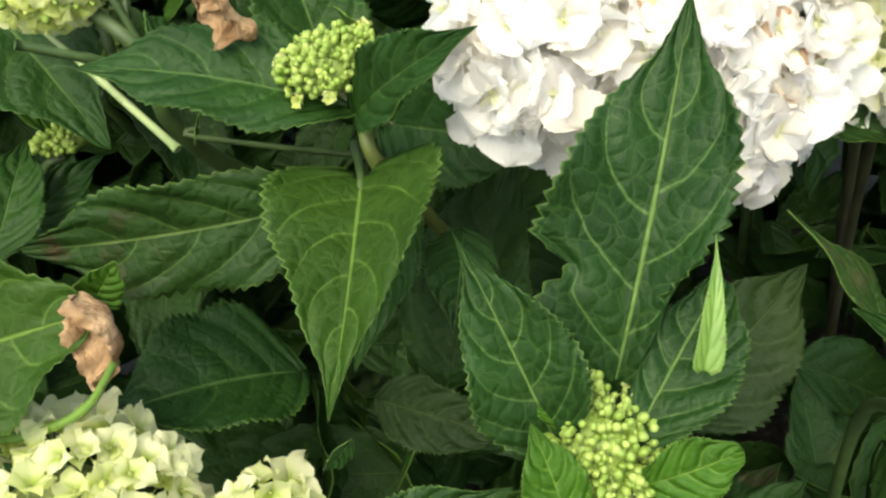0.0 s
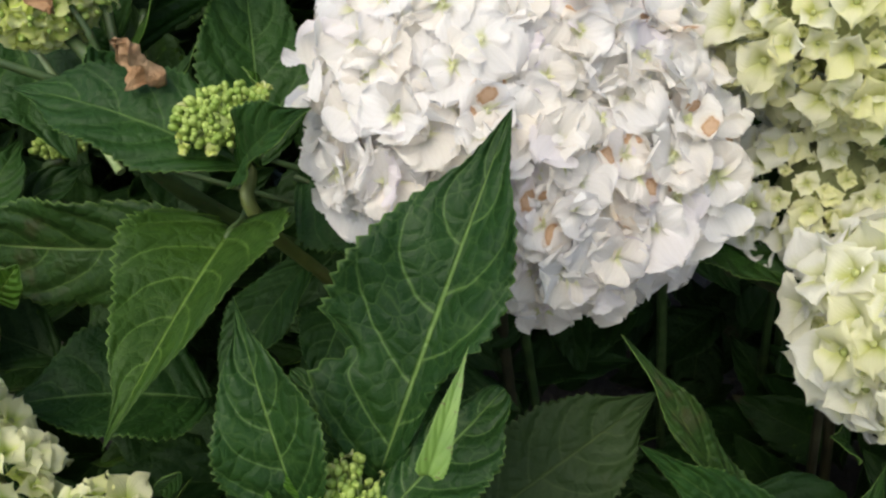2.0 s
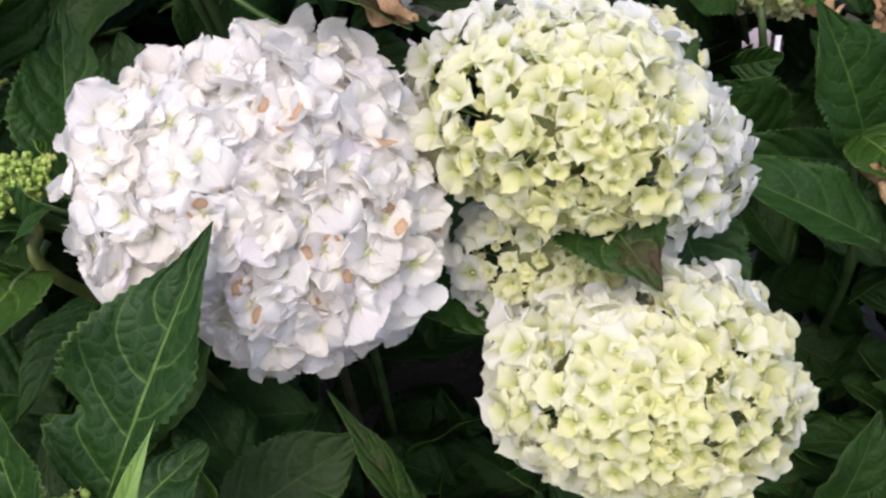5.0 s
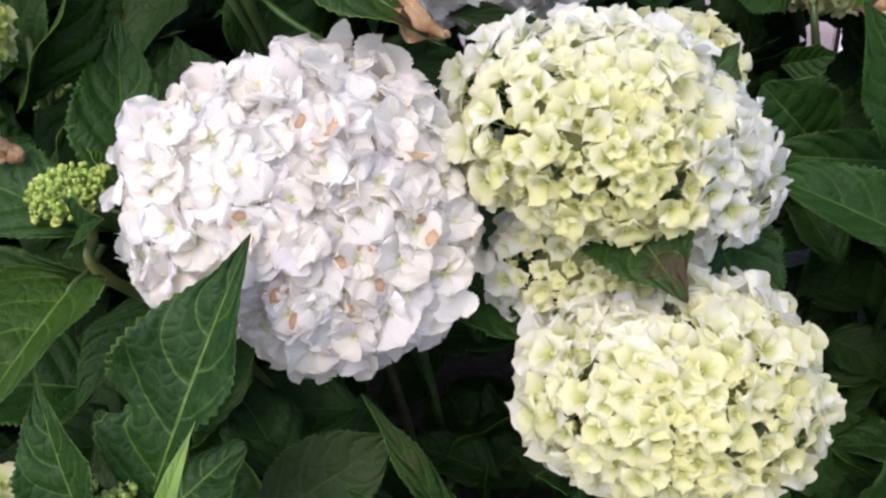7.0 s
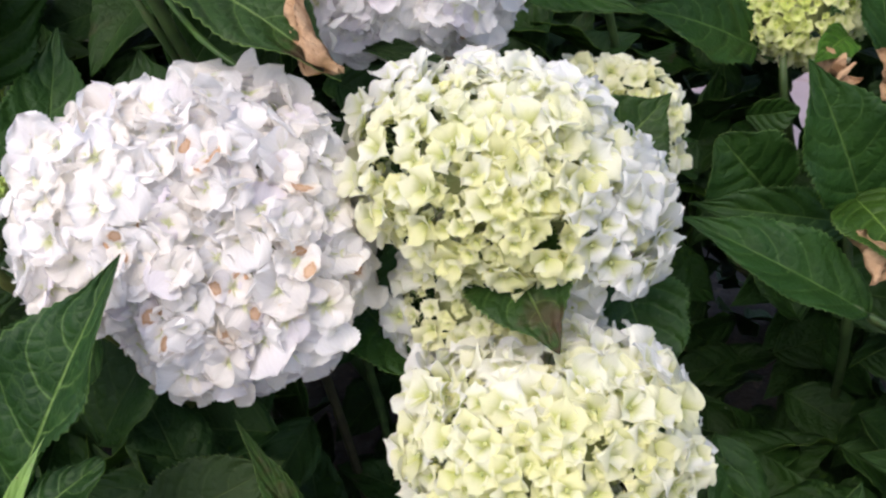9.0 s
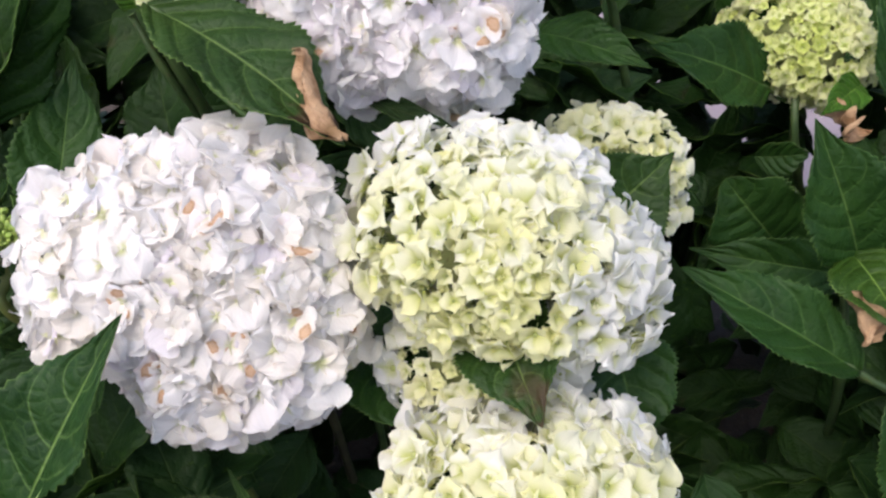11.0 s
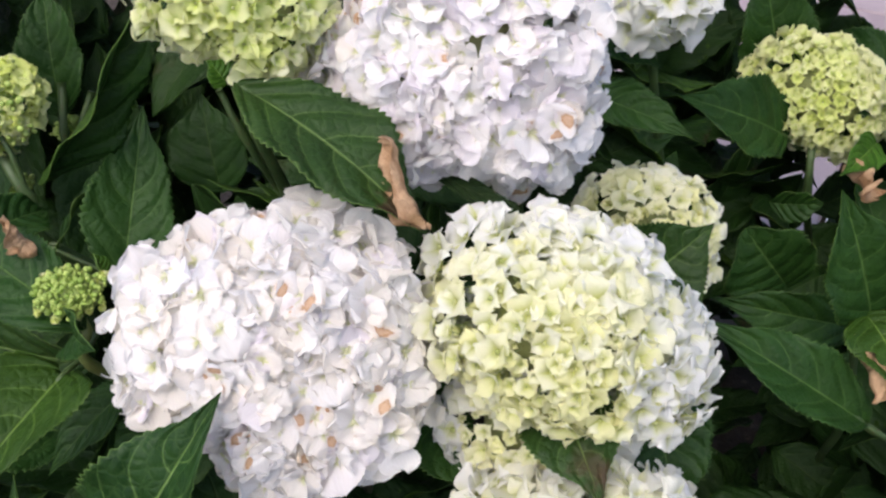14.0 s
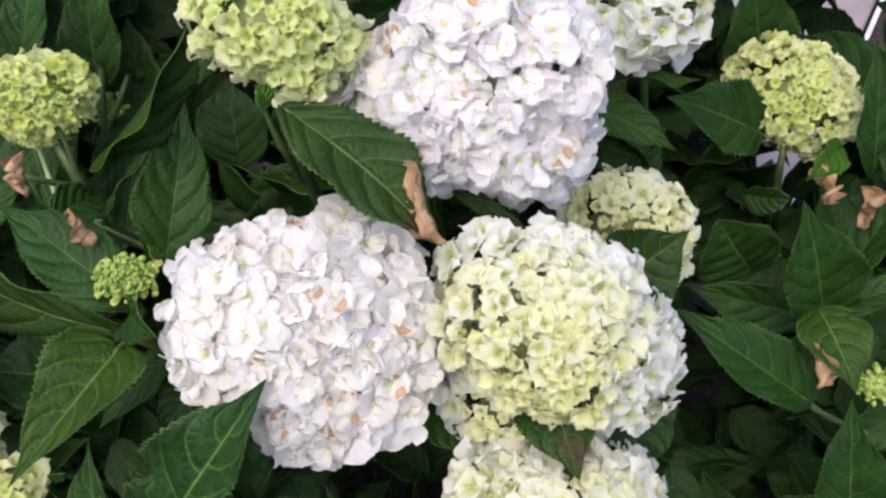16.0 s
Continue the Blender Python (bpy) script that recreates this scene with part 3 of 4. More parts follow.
            petal.color = (*tint, 1)
    for i in range(young):
        # small late florets deep between the others
        z = 1 - (1 - low) * 0.8 * (i + 0.5) / young
        place, normal = dome(z, 1.3 + i * 2.39996, size[1] * 0.5)
        place = c + (place - c) * rng.uniform(0.86, 0.96)
        normal = (normal + a * face + Vector((rng.gauss(0, 0.3), rng.gauss(0, 0.3), rng.gauss(0, 0.3)))).normalized()
        big = size[0] * rng.uniform(0.5, 0.9)
        floret = hang(new("floret", rng.choice(WHOLE_GREEN if kind == "green" else WHOLE_YOUNG)), parent)
        floret.matrix_basis = Matrix.Translation(place) @ normal.to_track_quat("Z", "Y").to_matrix().to_4x4() @ Matrix.Rotation(rng.uniform(0, 6.28), 4, "Z") @ Matrix.Diagonal((big, big, big, 1))
        floret.color = (*(cream_tint(0.1) if kind == "cream" else green_tint(0.3)), 1)


BUD_MESHES = []
for bi in range(4):
    bv, bf = ball(1.0, (0, 0, 0), 6, 8, 1.0 + 0.15 * bi)
    tv, tf = tube_data([(0, 0, -0.6), (0.3, 0.1, -2.5), (0.1, 0.2, -5.0)], [0.35, 0.3, 0.35], 5, len(bv))
    BUD_MESHES.append(mesh_of("bud", list(bv) + list(tv), bf + tf, [BUD_GREEN, PALE_STALK], [0] * len(bf) + [1] * len(tf)))


def bud_cluster(parent, centre, axis, radii, count, size, open_florets=0):
    """Tight green buds over a low dome, some of them already opening at the rim."""
    c, a = Vector(centre), Vector(axis).normalized()
    e1 = Vector((0.93, 0.36, -0.07))
    e1 = (e1 - a * e1.dot(a)).normalized()
    e2 = a.cross(e1)
    frame3 = Matrix((e1, e2, a)).transposed()
    v, f = ball(1.0, (0, 0, 0), 10, 16)
    core = [c + frame3 @ Vector((q.x * radii[0] * 0.74, q.y * radii[1] * 0.74, q.z * radii[2] * 0.74)) * (1 + 0.25 * noise.noise(q * 5)) for q in v]
    part("bud_core", mesh_of("bud_core", core, f, [BUD_GREEN]), parent, "green crowded bud stalks")
    for i in range(count):
        z = 1 - 0.95 * (i + 0.5) / count
        ring = math.sqrt(1 - z * z)
        phi = i * 2.39996 + rng.uniform(-0.3, 0.3)
        u = Vector((ring * math.cos(phi) * radii[0], ring * math.sin(phi) * radii[1], z * radii[2]))
        place = c + frame3 @ u * rng.uniform(0.74, 1.14)
        normal = (frame3 @ Vector((u.x / radii[0], u.y / radii[1], u.z / radii[2] + 0.4)) + Vector((rng.gauss(0, 0.25), rng.gauss(0, 0.25), rng.gauss(0, 0.25)))).normalized()
        big = size * rng.uniform(0.6, 1.3)
        turn = normal.to_track_quat("Z", "Y").to_matrix().to_4x4() @ Matrix.Rotation(rng.uniform(0, 6.28), 4, "Z")
        if i >= count - open_florets:
            floret = hang(new("floret", FLORET_EYE), parent)
            grow = size * 2.6 * rng.uniform(0.8, 1.2)
            floret.matrix_basis = Matrix.Translation(place) @ turn @ Matrix.Diagonal((grow, grow, grow, 1))
            for k in range(4):
                petal = new("petal", rng.choice(GREEN_PETALS))
                petal.parent = floret
                petal.matrix_basis = Matrix.Rotation(k * math.pi / 2, 4, "Z") @ Matrix.Rotation(-0.35, 4, "Y")
                petal.color = (*green_tint(0.15), 1)
        else:
            bud = hang(new("bud", rng.choice(BUD_MESHES)), parent)
            bud.matrix_basis = Matrix.Translation(place) @ turn @ Matrix.Diagonal((big, big, big, 1))


# ---- ground ----
def sheet(name, size, cells, height, mat, label, kind="structure"):
    verts, faces = [], []
    n = cells
    for i in range(n + 1):
        for j in range(n + 1):
            # cells grow with the distance from the middle
            x, y = (2 * i / n - 1), (2 * j / n - 1)
            x, y = math.copysign(abs(x) ** 3, x) * size, math.copysign(abs(y) ** 3, y) * size
            verts.append((x, y, height * noise.noise(Vector((x * 4, y * 4, 0.3))) if abs(x) < 4 and abs(y) < 5 else 0.0))
    for i in range(n):
        for j in range(n):
            k = i * (n + 1) + j
            faces.append((k, k + n + 1, k + n + 2, k + 1))
    ob = new(name, mesh_of(name, verts, faces, [mat]))
    return tagged(ob, label, name, kind=kind)


sheet("ground", 800, 60, 0.012, SOIL, "dark bare garden soil under the shrub")


def slab_mesh(name, w, d, h, mat, bevel=0.006):
    bm = bmesh.new()
    bmesh.ops.create_cube(bm, size=1)
    bmesh.ops.scale(bm, vec=(w, d, h), verts=bm.verts)
    bmesh.ops.bevel(bm, geom=bm.edges[:], offset=bevel, segments=1, affect="EDGES")
    me = bpy.data.meshes.new(name)
    bm.to_mesh(me)
    bm.free()
    me.materials.append(mat)
    return me


PATH_TURN = Matrix.Translation((0.27, 2.9, 0.0)) @ Matrix.Rotation(radians(-6.5), 4, "Z")
path = tagged(new("pavement"), "lilac-grey concrete slab path beyond the shrub", "pavement", kind="structure")
path.matrix_world = PATH_TURN
slab = slab_mesh("slab", 0.594, 0.594, 0.06, PAVING)
for i in range(2):
    for j in range(10):
        ob = new("slab", slab)
        ob.parent = path
        ob.location = (-0.27 + 0.6 * (i - 0.5) + 0.01, -0.85 + 0.6 * j, 0.012 + rng.uniform(-0.002, 0.002))
kerb = tagged(new("kerb"), "pale narrow concrete edging beside the path", "kerb", kind="structure")
kerb.matrix_world = PATH_TURN
kerb_stone = slab_mesh("kerb_stone", 0.014, 0.894, 0.10, KERB, 0.004)
for j in range(7):
    ob = new("kerb_stone", kerb_stone)
    ob.parent = kerb
    ob.location = (0.355, -0.7 + 0.9 * j, 0.012)


def grass_patch():
    r = np.random.RandomState(5)
    verts, faces = [], []
    for _ in range(14000):
        x, y = 0.40 + r.rand() ** 1.6 * 3.2, -1.2 + r.rand() * 6.0
        p = PATH_TURN @ Vector((x, y, 0))
        h, t, lean = 0.03 + 0.05 * r.rand(), r.rand() * 6.28, r.rand() * 0.04
        dx, dy = math.cos(t), math.sin(t)
        k = len(verts)
        verts += [(p.x - dy * 0.002, p.y + dx * 0.002, 0), (p.x + dy * 0.002, p.y - dx * 0.002, 0), (p.x + dx * lean, p.y + dy * lean, h)]
        faces.append((k, k + 1, k + 2))
    tagged(new("grass", mesh_of("grass", verts, faces, [GRASS])), "short green grass beside the path edging", "grass", kind="stuff")


grass_patch()


# ---- large white flower head ----
w1 = thing("hydrangea_bloom", (-0.03, 0.68, 0.0), "large white mophead hydrangea bloom with lilac tints, lilac-shaded underside and browned petals", "flower", "hydrangea blooms")
stem(w1, [(-0.03, 0.68, 0.0), (-0.03, 0.66, 0.3), (-0.015, 0.60, 0.6), (0.02, 0.50, 0.78), (0.05, 0.43, 0.845)], 0.006, 0.004, mat=STEM_WOOD)
flower_head(w1, (0.055, 0.412, 0.854), (0.48, -0.69, 0.54), 0.063, (0.100, 0.097, 0.105, 0.102, 0.102, 0.085, 0.094, 0.105, 0.110, 0.104, 0.101, 0.066, 0.078, 0.097, 0.100, 0.099, 0.110, 0.112), 300, (0.0128, 0.0195), "white", 102, single=190, rust=0.06, face=0.35, jitter=0.29, rough=0.085, yellow_at=(-0.010, 0.388, 0.901),
            rust_at=[(0.045, 0.457, 0.925), (0.112, 0.375, 0.858), (0.044, 0.363, 0.908), (0.113, 0.371, 0.845), (0.127, 0.423, 0.891), (0.129, 0.390, 0.834), (0.140, 0.405, 0.866), (0.100, 0.370, 0.826), (0.075, 0.357, 0.838), (-0.041, 0.391, 0.887)])
leaf(w1, (0.124, 0.475, 0.758), (0.189, 0.431, 0.739), (0.123, 0.439, 0.749), stalk=(0.09, 0.5, 0.72))
leaf(w1, (-0.113, 0.456, 0.815), (-0.144, 0.559, 0.911), (-0.151, 0.478, 0.862), fold=0.18, stalk=(0.02, 0.53, 0.72))
leaf(w1, (-0.210, 0.489, 0.794), (-0.169, 0.555, 0.869), (-0.194, 0.506, 0.819), stalk=(0.02, 0.55, 0.68))
leaf(w1, (-0.087, 0.452, 0.800), (0.002, 0.417, 0.789), (-0.045, 0.413, 0.765), stalk=(0.06, 0.5, 0.70))

# ---- cream heads beside it ----
g1 = thing("hydrangea_bloom", (0.28, 0.76, 0.0), "cream hydrangea bloom with pale yellow-green centre and white rim", "flower", "hydrangea blooms")
stem(g1, [(0.28, 0.76, 0.0), (0.27, 0.72, 0.4), (0.24, 0.60, 0.72), (0.225, 0.53, 0.85)], 0.006, 0.004, mat=STEM_WOOD)
flower_head(g1, (0.226, 0.510, 0.863), (0.25, -0.96, 0.08), 0.090, (0.088, 0.066, 0.068, 0.066, 0.068, 0.063, 0.072, 0.092, 0.101, 0.104, 0.080, 0.074, 0.066, 0.052, 0.060, 0.070, 0.085, 0.118), 345, (0.0088, 0.0155), "cream", 110, single=150, jitter=0.24, face=0.35, young=290, pale=0.75, whiter=(0.315, 0.470, 0.848))
leaf(g1, (0.229, 0.475, 0.833), (0.282, 0.404, 0.815), (0.284, 0.453, 0.835), LEAF_WORN, fold=0.25, full=1.5, label="toothed green leaf with a browned curling tip")
leaf(g1, (0.290, 0.547, 0.761), (0.327, 0.490, 0.708), (0.340, 0.537, 0.741), fold=0.15)
leaf(g1, (0.252, 0.638, 0.784), (0.300, 0.679, 0.835), (0.236, 0.662, 0.826), LEAF_WORN, label="green leaf with a purple-browned tip", peak=0.3)
leaf(g1, (0.112, 0.556, 0.914), (0.199, 0.527, 0.914), (0.160, 0.547, 0.918), LEAF_OLIVE)

g1l = thing("hydrangea_bloom", (0.25, 0.71, 0.0), "smaller yellow-green hydrangea bloom tucked under a larger one", "flower", "hydrangea blooms")
stem(g1l, [(0.25, 0.71, 0.0), (0.25, 0.68, 0.3), (0.24, 0.60, 0.6), (0.217, 0.488, 0.777)], 0.005, 0.0035, mat=STEM_WOOD)
flower_head(g1l, (0.220, 0.481, 0.783), (0.18, -0.78, 0.55), 0.045, (0.072, 0.066, 0.058, 0.050, 0.044, 0.042, 0.044, 0.052, 0.062, 0.072, 0.072, 0.064, 0.054, 0.046, 0.044, 0.046, 0.056, 0.066), 130, (0.0085, 0.0150), "cream", 105, face=0.5, jitter=0.26, young=110, single=0, whiter=(0.289, 0.469, 0.799))

g2 = thing("hydrangea_bloom", (0.34, 0.66, 0.0), "round cream hydrangea bloom with yellow-green young florets", "flower", "hydrangea blooms")
stem(g2, [(0.34, 0.66, 0.0), (0.33, 0.62, 0.35), (0.30, 0.50, 0.62), (0.275, 0.42, 0.74)], 0.006, 0.004, mat=STEM_WOOD)
flower_head(g2, (0.271, 0.407, 0.744), (0.31, -0.89, 0.34), 0.080, (0.095, 0.088, 0.081, 0.071, 0.060, 0.052, 0.056, 0.072, 0.086, 0.087, 0.083, 0.072, 0.068, 0.064, 0.066, 0.072, 0.080, 0.094), 300, (0.0092, 0.0170), "cream", 110, single=150, jitter=0.24, face=0.35, young=220, pale=0.75)
leaf(g2, (0.215, 0.384, 0.672), (0.200, 0.354, 0.708), (0.207, 0.355, 0.690), LEAF_TOP)

# ---- white head further up, with its neighbours ----
w2 = thing("hydrangea_bloom", (0.10, 0.86, 0.0), "white mophead hydrangea bloom tinged lilac with a few browned petals", "flower", "hydrangea blooms")
stem(w2, [(0.10, 0.86, 0.0), (0.11, 0.8, 0.5), (0.12, 0.72, 0.8), (0.101, 0.645, 0.930)], 0.006, 0.004)
flower_head(w2, (0.111, 0.605, 0.971), (0.15, -0.87, 0.47), 0.071, (0.097, 0.107, 0.105, 0.102, 0.099, 0.096, 0.093, 0.090, 0.092, 0.110, 0.086, 0.076, 0.076, 0.075, 0.074, 0.084, 0.101, 0.105), 270, (0.0125, 0.0190), "white", 102, single=140, rust=0.14, face=0.3, jitter=0.38, rough=0.09, lilac=0.9,
            rust_at=[(0.112, 0.569, 0.996), (0.171, 0.642, 1.015), (0.170, 0.566, 0.932), (0.195, 0.596, 0.950)])
leaf(w2, (0.164, 0.773, 0.872), (0.266, 0.745, 0.867), (0.224, 0.776, 0.882))
leaf(w2, (0.148, 0.818, 0.919), (0.224, 0.793, 0.898), (0.192, 0.823, 0.922))

gtl = thing("hydrangea_bloom", (-0.04, 0.72, 0.0), "yellow-green young hydrangea bloom on a thick stem", "flower", "hydrangea blooms")
stem(gtl, [(-0.02, 0.74, 0.0), (-0.02, 0.70, 0.5), (-0.010, 0.548, 0.864), (-0.006, 0.507, 0.966), (-0.016, 0.512, 1.001), (-0.035, 0.549, 1.014)], 0.0055, 0.0036)
stem(gtl, [(-0.014, 0.542, 0.874), (-0.013, 0.507, 0.947), (-0.024, 0.504, 0.983)], 0.003, 0.0022, name="side_stem")
flower_head(gtl, (-0.032, 0.552, 1.022), (0.46, -0.71, 0.53), 0.058, (0.064, 0.052, 0.043, 0.047, 0.052, 0.056, 0.060, 0.065, 0.069, 0.074, 0.063, 0.049, 0.046, 0.045, 0.057, 0.059, 0.060, 0.063), 165, (0.0075, 0.0130), "green", 106, young=110, pale=1.2, jitter=0.34, rough=0.1, single=60)
leaf(gtl, (-0.001, 0.499, 0.992), (0.138, 0.473, 0.933), (0.070, 0.523, 0.968), LEAF_WORN, label="long green leaf with a dried brown curled edge", stalk=(-0.010, 0.503, 0.991), fold=0.1, fold2=0.15, peak=0.45)
dried(gtl, (0.093, 0.502, 0.972), (0.142, 0.468, 0.942), (0.123, 0.486, 0.965), "dried brown curled leaf edge", "dried_edge", seed=1)
stem(gtl, [(-0.029, 0.545, 0.952), (0.014, 0.519, 0.930), (0.053, 0.509, 0.912), (0.091, 0.505, 0.893)], 0.0024, 0.0014, name="rolled_edge", label="rolled leaf edge showing its pale underside", mat=LEAF_DULL)
leaf(gtl, (-0.015, 0.501, 0.991), (-0.025, 0.499, 1.007), (-0.023, 0.489, 0.997), LEAF_FRESH, peak=0.4)
leaf(gtl, (-0.198, 0.490, 0.875), (-0.101, 0.549, 1.037), (-0.151, 0.541, 0.934), LEAF_TOP, LEAF_MID, fold=0.6, peak=0.4)
leaf(gtl, (-0.191, 0.690, 0.724), (-0.228, 0.735, 0.807), (-0.249, 0.696, 0.764), LEAF_SHADED)

gtr = thing("hydrangea_bloom", (0.24, 1.0, 0.0), "cream hydrangea bloom with white outer petals", "flower", "hydrangea blooms")
stem(gtr, [(0.24, 1.0, 0.0), (0.25, 0.95, 0.5), (0.202, 0.822, 0.932)], 0.006, 0.004)
flower_head(gtr, (0.197, 0.808, 0.977), (0.20, -0.60, 0.78), 0.05, tuple(0.060 * k for k in ROUND), 85, (0.010, 0.0155), "cream", 112, single=0, whiter=(0.220, 0.769, 0.961))

gr = thing("hydrangea_bloom", (0.45, 1.2, 0.0), "pale green hydrangea bloom with cream petals", "flower", "hydrangea blooms")
stem(gr, [(0.45, 1.2, 0.0), (0.43, 1.14, 0.4), (0.384, 1.004, 0.659), (0.370, 1.044, 0.743)], 0.006, 0.004)
flower_head(gr, (0.372, 1.064, 0.754), (-0.06, -0.84, 0.53), 0.056, (0.076, 0.061, 0.059, 0.061, 0.064, 0.069, 0.077, 0.086, 0.094, 0.078, 0.068, 0.065, 0.062, 0.063, 0.070, 0.076, 0.080, 0.078), 230, (0.0078, 0.0140), "green", 112, pale=1.1, single=0, young=120, jitter=0.3, rough=0.1)
leaf(gr, (0.342, 1.013, 0.724), (0.229, 0.929, 0.796), (0.274, 1.002, 0.793), stalk=(0.371, 1.029, 0.701))
leaf(gr, (0.319, 1.138, 0.735), (0.270, 1.141, 0.866), (0.332, 1.159, 0.819), LEAF_TOP)
leaf(gr, (0.489, 1.170, 0.706), (0.333, 1.199, 0.758), (0.391, 1.221, 0.786))
leaf(gr, (0.479, 0.998, 0.719), (0.426, 1.044, 0.863), (0.428, 1.012, 0.792))
leaf(gr, (0.432, 0.986, 0.752), (0.400, 0.894, 0.763), (0.401, 0.946, 0.768), LEAF_FRESH)
leaf(gr, (0.348, 0.957, 0.670), (0.399, 0.959, 0.682), (0.366, 0.960, 0.695), peak=0.5, full=1.2)
dried(gr, (0.414, 0.937, 0.741), (0.428, 0.887, 0.746), (0.413, 0.890, 0.754), "dried brown leaf remnant", "dried_leaf", seed=2)

gback = thing("hydrangea_bloom", (0.22, 0.95, 0.0), "pale yellow-green hydrangea bloom half hidden behind leaves", "flower", "hydrangea blooms")
stem(gback, [(0.22, 0.95, 0.0), (0.23, 0.9, 0.4), (0.249, 0.728, 0.760)], 0.006, 0.004)
flower_head(gback, (0.247, 0.707, 0.775), (0.07, -0.76, 0.65), 0.055, (0.062, 0.062, 0.068, 0.069, 0.066, 0.071, 0.074, 0.074, 0.074, 0.072, 0.070, 0.067, 0.064, 0.062, 0.059, 0.056, 0.059, 0.062), 125, (0.0105, 0.0145), "cream", 112, pale=0.5, single=0, young=90)

gl = thing("hydrangea_bloom", (-0.22, 0.75, 0.0), "bright green hydrangea head of opening buds", "flower", "hydrangea blooms")
stem(gl, [(-0.05, 0.80, 0.0), (-0.07, 0.76, 0.4), (-0.210, 0.512, 0.759), (-0.217, 0.486, 0.850), (-0.243, 0.496, 0.882), (-0.275, 0.513, 0.894)], 0.006, 0.0042)
stem(gl, [(-0.218, 0.482, 0.846), (-0.235, 0.456, 0.870), (-0.261, 0.440, 0.892)], 0.003, 0.0025, name="side_stem")
stem(gl, [(-0.217, 0.486, 0.850), (-0.223, 0.490, 0.884), (-0.231, 0.492, 0.902)], 0.0026, 0.002, name="side_stem")
flower_head(gl, (-0.261, 0.505, 0.910), (0.64, -0.53, 0.56), 0.032, (0.045, 0.053, 0.056, 0.047, 0.041, 0.040, 0.040, 0.040, 0.040, 0.039, 0.039, 0.039, 0.038, 0.038, 0.038, 0.037, 0.035, 0.037), 130, (0.0072, 0.0115), "green", 108, single=0, pale=0.3)
bud_cluster(gl, (-0.258, 0.503, 0.912), (0.64, -0.53, 0.56), (0.040, 0.036, 0.031), 130, 0.0024)
leaf(gl, (-0.324, 0.556, 0.895), (-0.332, 0.627, 0.991), (-0.306, 0.599, 0.943))
leaf(gl, (-0.309, 0.626, 0.829), (-0.342, 0.683, 0.934), (-0.353, 0.639, 0.883))
dried(gl, (-0.168, 0.392, 0.929), (-0.172, 0.401, 0.964), (-0.161, 0.398, 0.953), "dried tan curled leaf", "dried_leaf", seed=3)
dried(gl, (-0.146, 0.406, 0.911), (-0.127, 0.405, 0.884), (-0.130, 0.404, 0.905), "dried tan curled leaf", "dried_leaf", seed=4)
leaf(gl, (-0.177, 0.415, 0.883), (-0.185, 0.474, 0.856), (-0.161, 0.409, 0.872), LEAF_TOP)

# ---- shoot with buds and fresh leaves, close by ----
b1 = thing("hydrangea_shoot", (0.01, 0.38, 0.0), "fresh hydrangea shoot with a cluster of green buds", "plant", "budding shoots")
stem(b1, [(0.01, 0.38, 0.0), (0.012, 0.35, 0.4), (0.012, 0.30, 0.65), (0.002, 0.236, 0.755)], 0.006, 0.0045)
bud_cluster(b1, (0.001, 0.232, 0.766), (0.1, -0.5, 0.85), (0.020, 0.026, 0.015), 270, 0.0018, 14)
leaf(b1, (0.012, 0.256, 0.774), (0.065, 0.341, 0.893), (-0.010, 0.286, 0.831), LEAF_NEAR, LEAF_FRESH, label="large dark green toothed leaf with pale net of veins", peak=0.35, fold=0.02, fold2=0.72, full=1.75, arch=0.03, wave=0.045, notches=[(0.27, 0.05, 0.38, 1), (0.2, 0.26, 0.75, -1)])
leaf(b1, (-0.014, 0.230, 0.769), (-0.039, 0.270, 0.851), (-0.048, 0.240, 0.804), LEAF_NEAR, LEAF_FRESH, peak=0.37, fold=0.2, fold2=0.5, full=2.6)
leaf(b1, (-0.009, 0.233, 0.778), (-0.017, 0.248, 0.801), (-0.005, 0.243, 0.793), LEAF_FRESH, peak=0.5, full=1.1)
leaf(b1, (0.014, 0.231, 0.767), (0.061, 0.284, 0.795), (0.054, 0.239, 0.771), LEAF_NEAR, LEAF_FRESH, peak=0.50, fold=0.2, full=1.15, arch=0.0, notches=[(0.45, 0.6, 0.55, -1)])
leaf(b1, (0.042, 0.230, 0.801), (0.055, 0.263, 0.835), (0.039, 0.236, 0.810), LEAF_PLAIN, LEAF_PLAIN, label="curled leaf tip showing its paler underside", peak=0.10, fold=0.25, full=1.3, name="curled_tip", wave=0.0)
leaf(b1, (0.011, 0.216, 0.758), (0.052, 0.215, 0.773), (0.033, 0.222, 0.777), LEAF_FRESH, peak=0.6, full=1.2, fold=0.1)
leaf(b1, (-0.013, 0.200, 0.754), (-0.022, 0.225, 0.792), (-0.029, 0.208, 0.771), LEAF_FRESH, peak=0.45)
leaf(b1, (-0.116, 0.239, 0.703), (-0.038, 0.249, 0.725), (-0.077, 0.258, 0.734), LEAF_NEAR)
leaf(b1, (0.015, 0.265, 0.754), (-0.034, 0.287, 0.798), (-0.016, 0.265, 0.772), LEAF_NEAR, full=1.1, peak=0.5)
leaf(b1, (-0.111, 0.344, 0.691), (-0.037, 0.308, 0.684), (-0.085, 0.314, 0.676), LEAF_OLIVE)

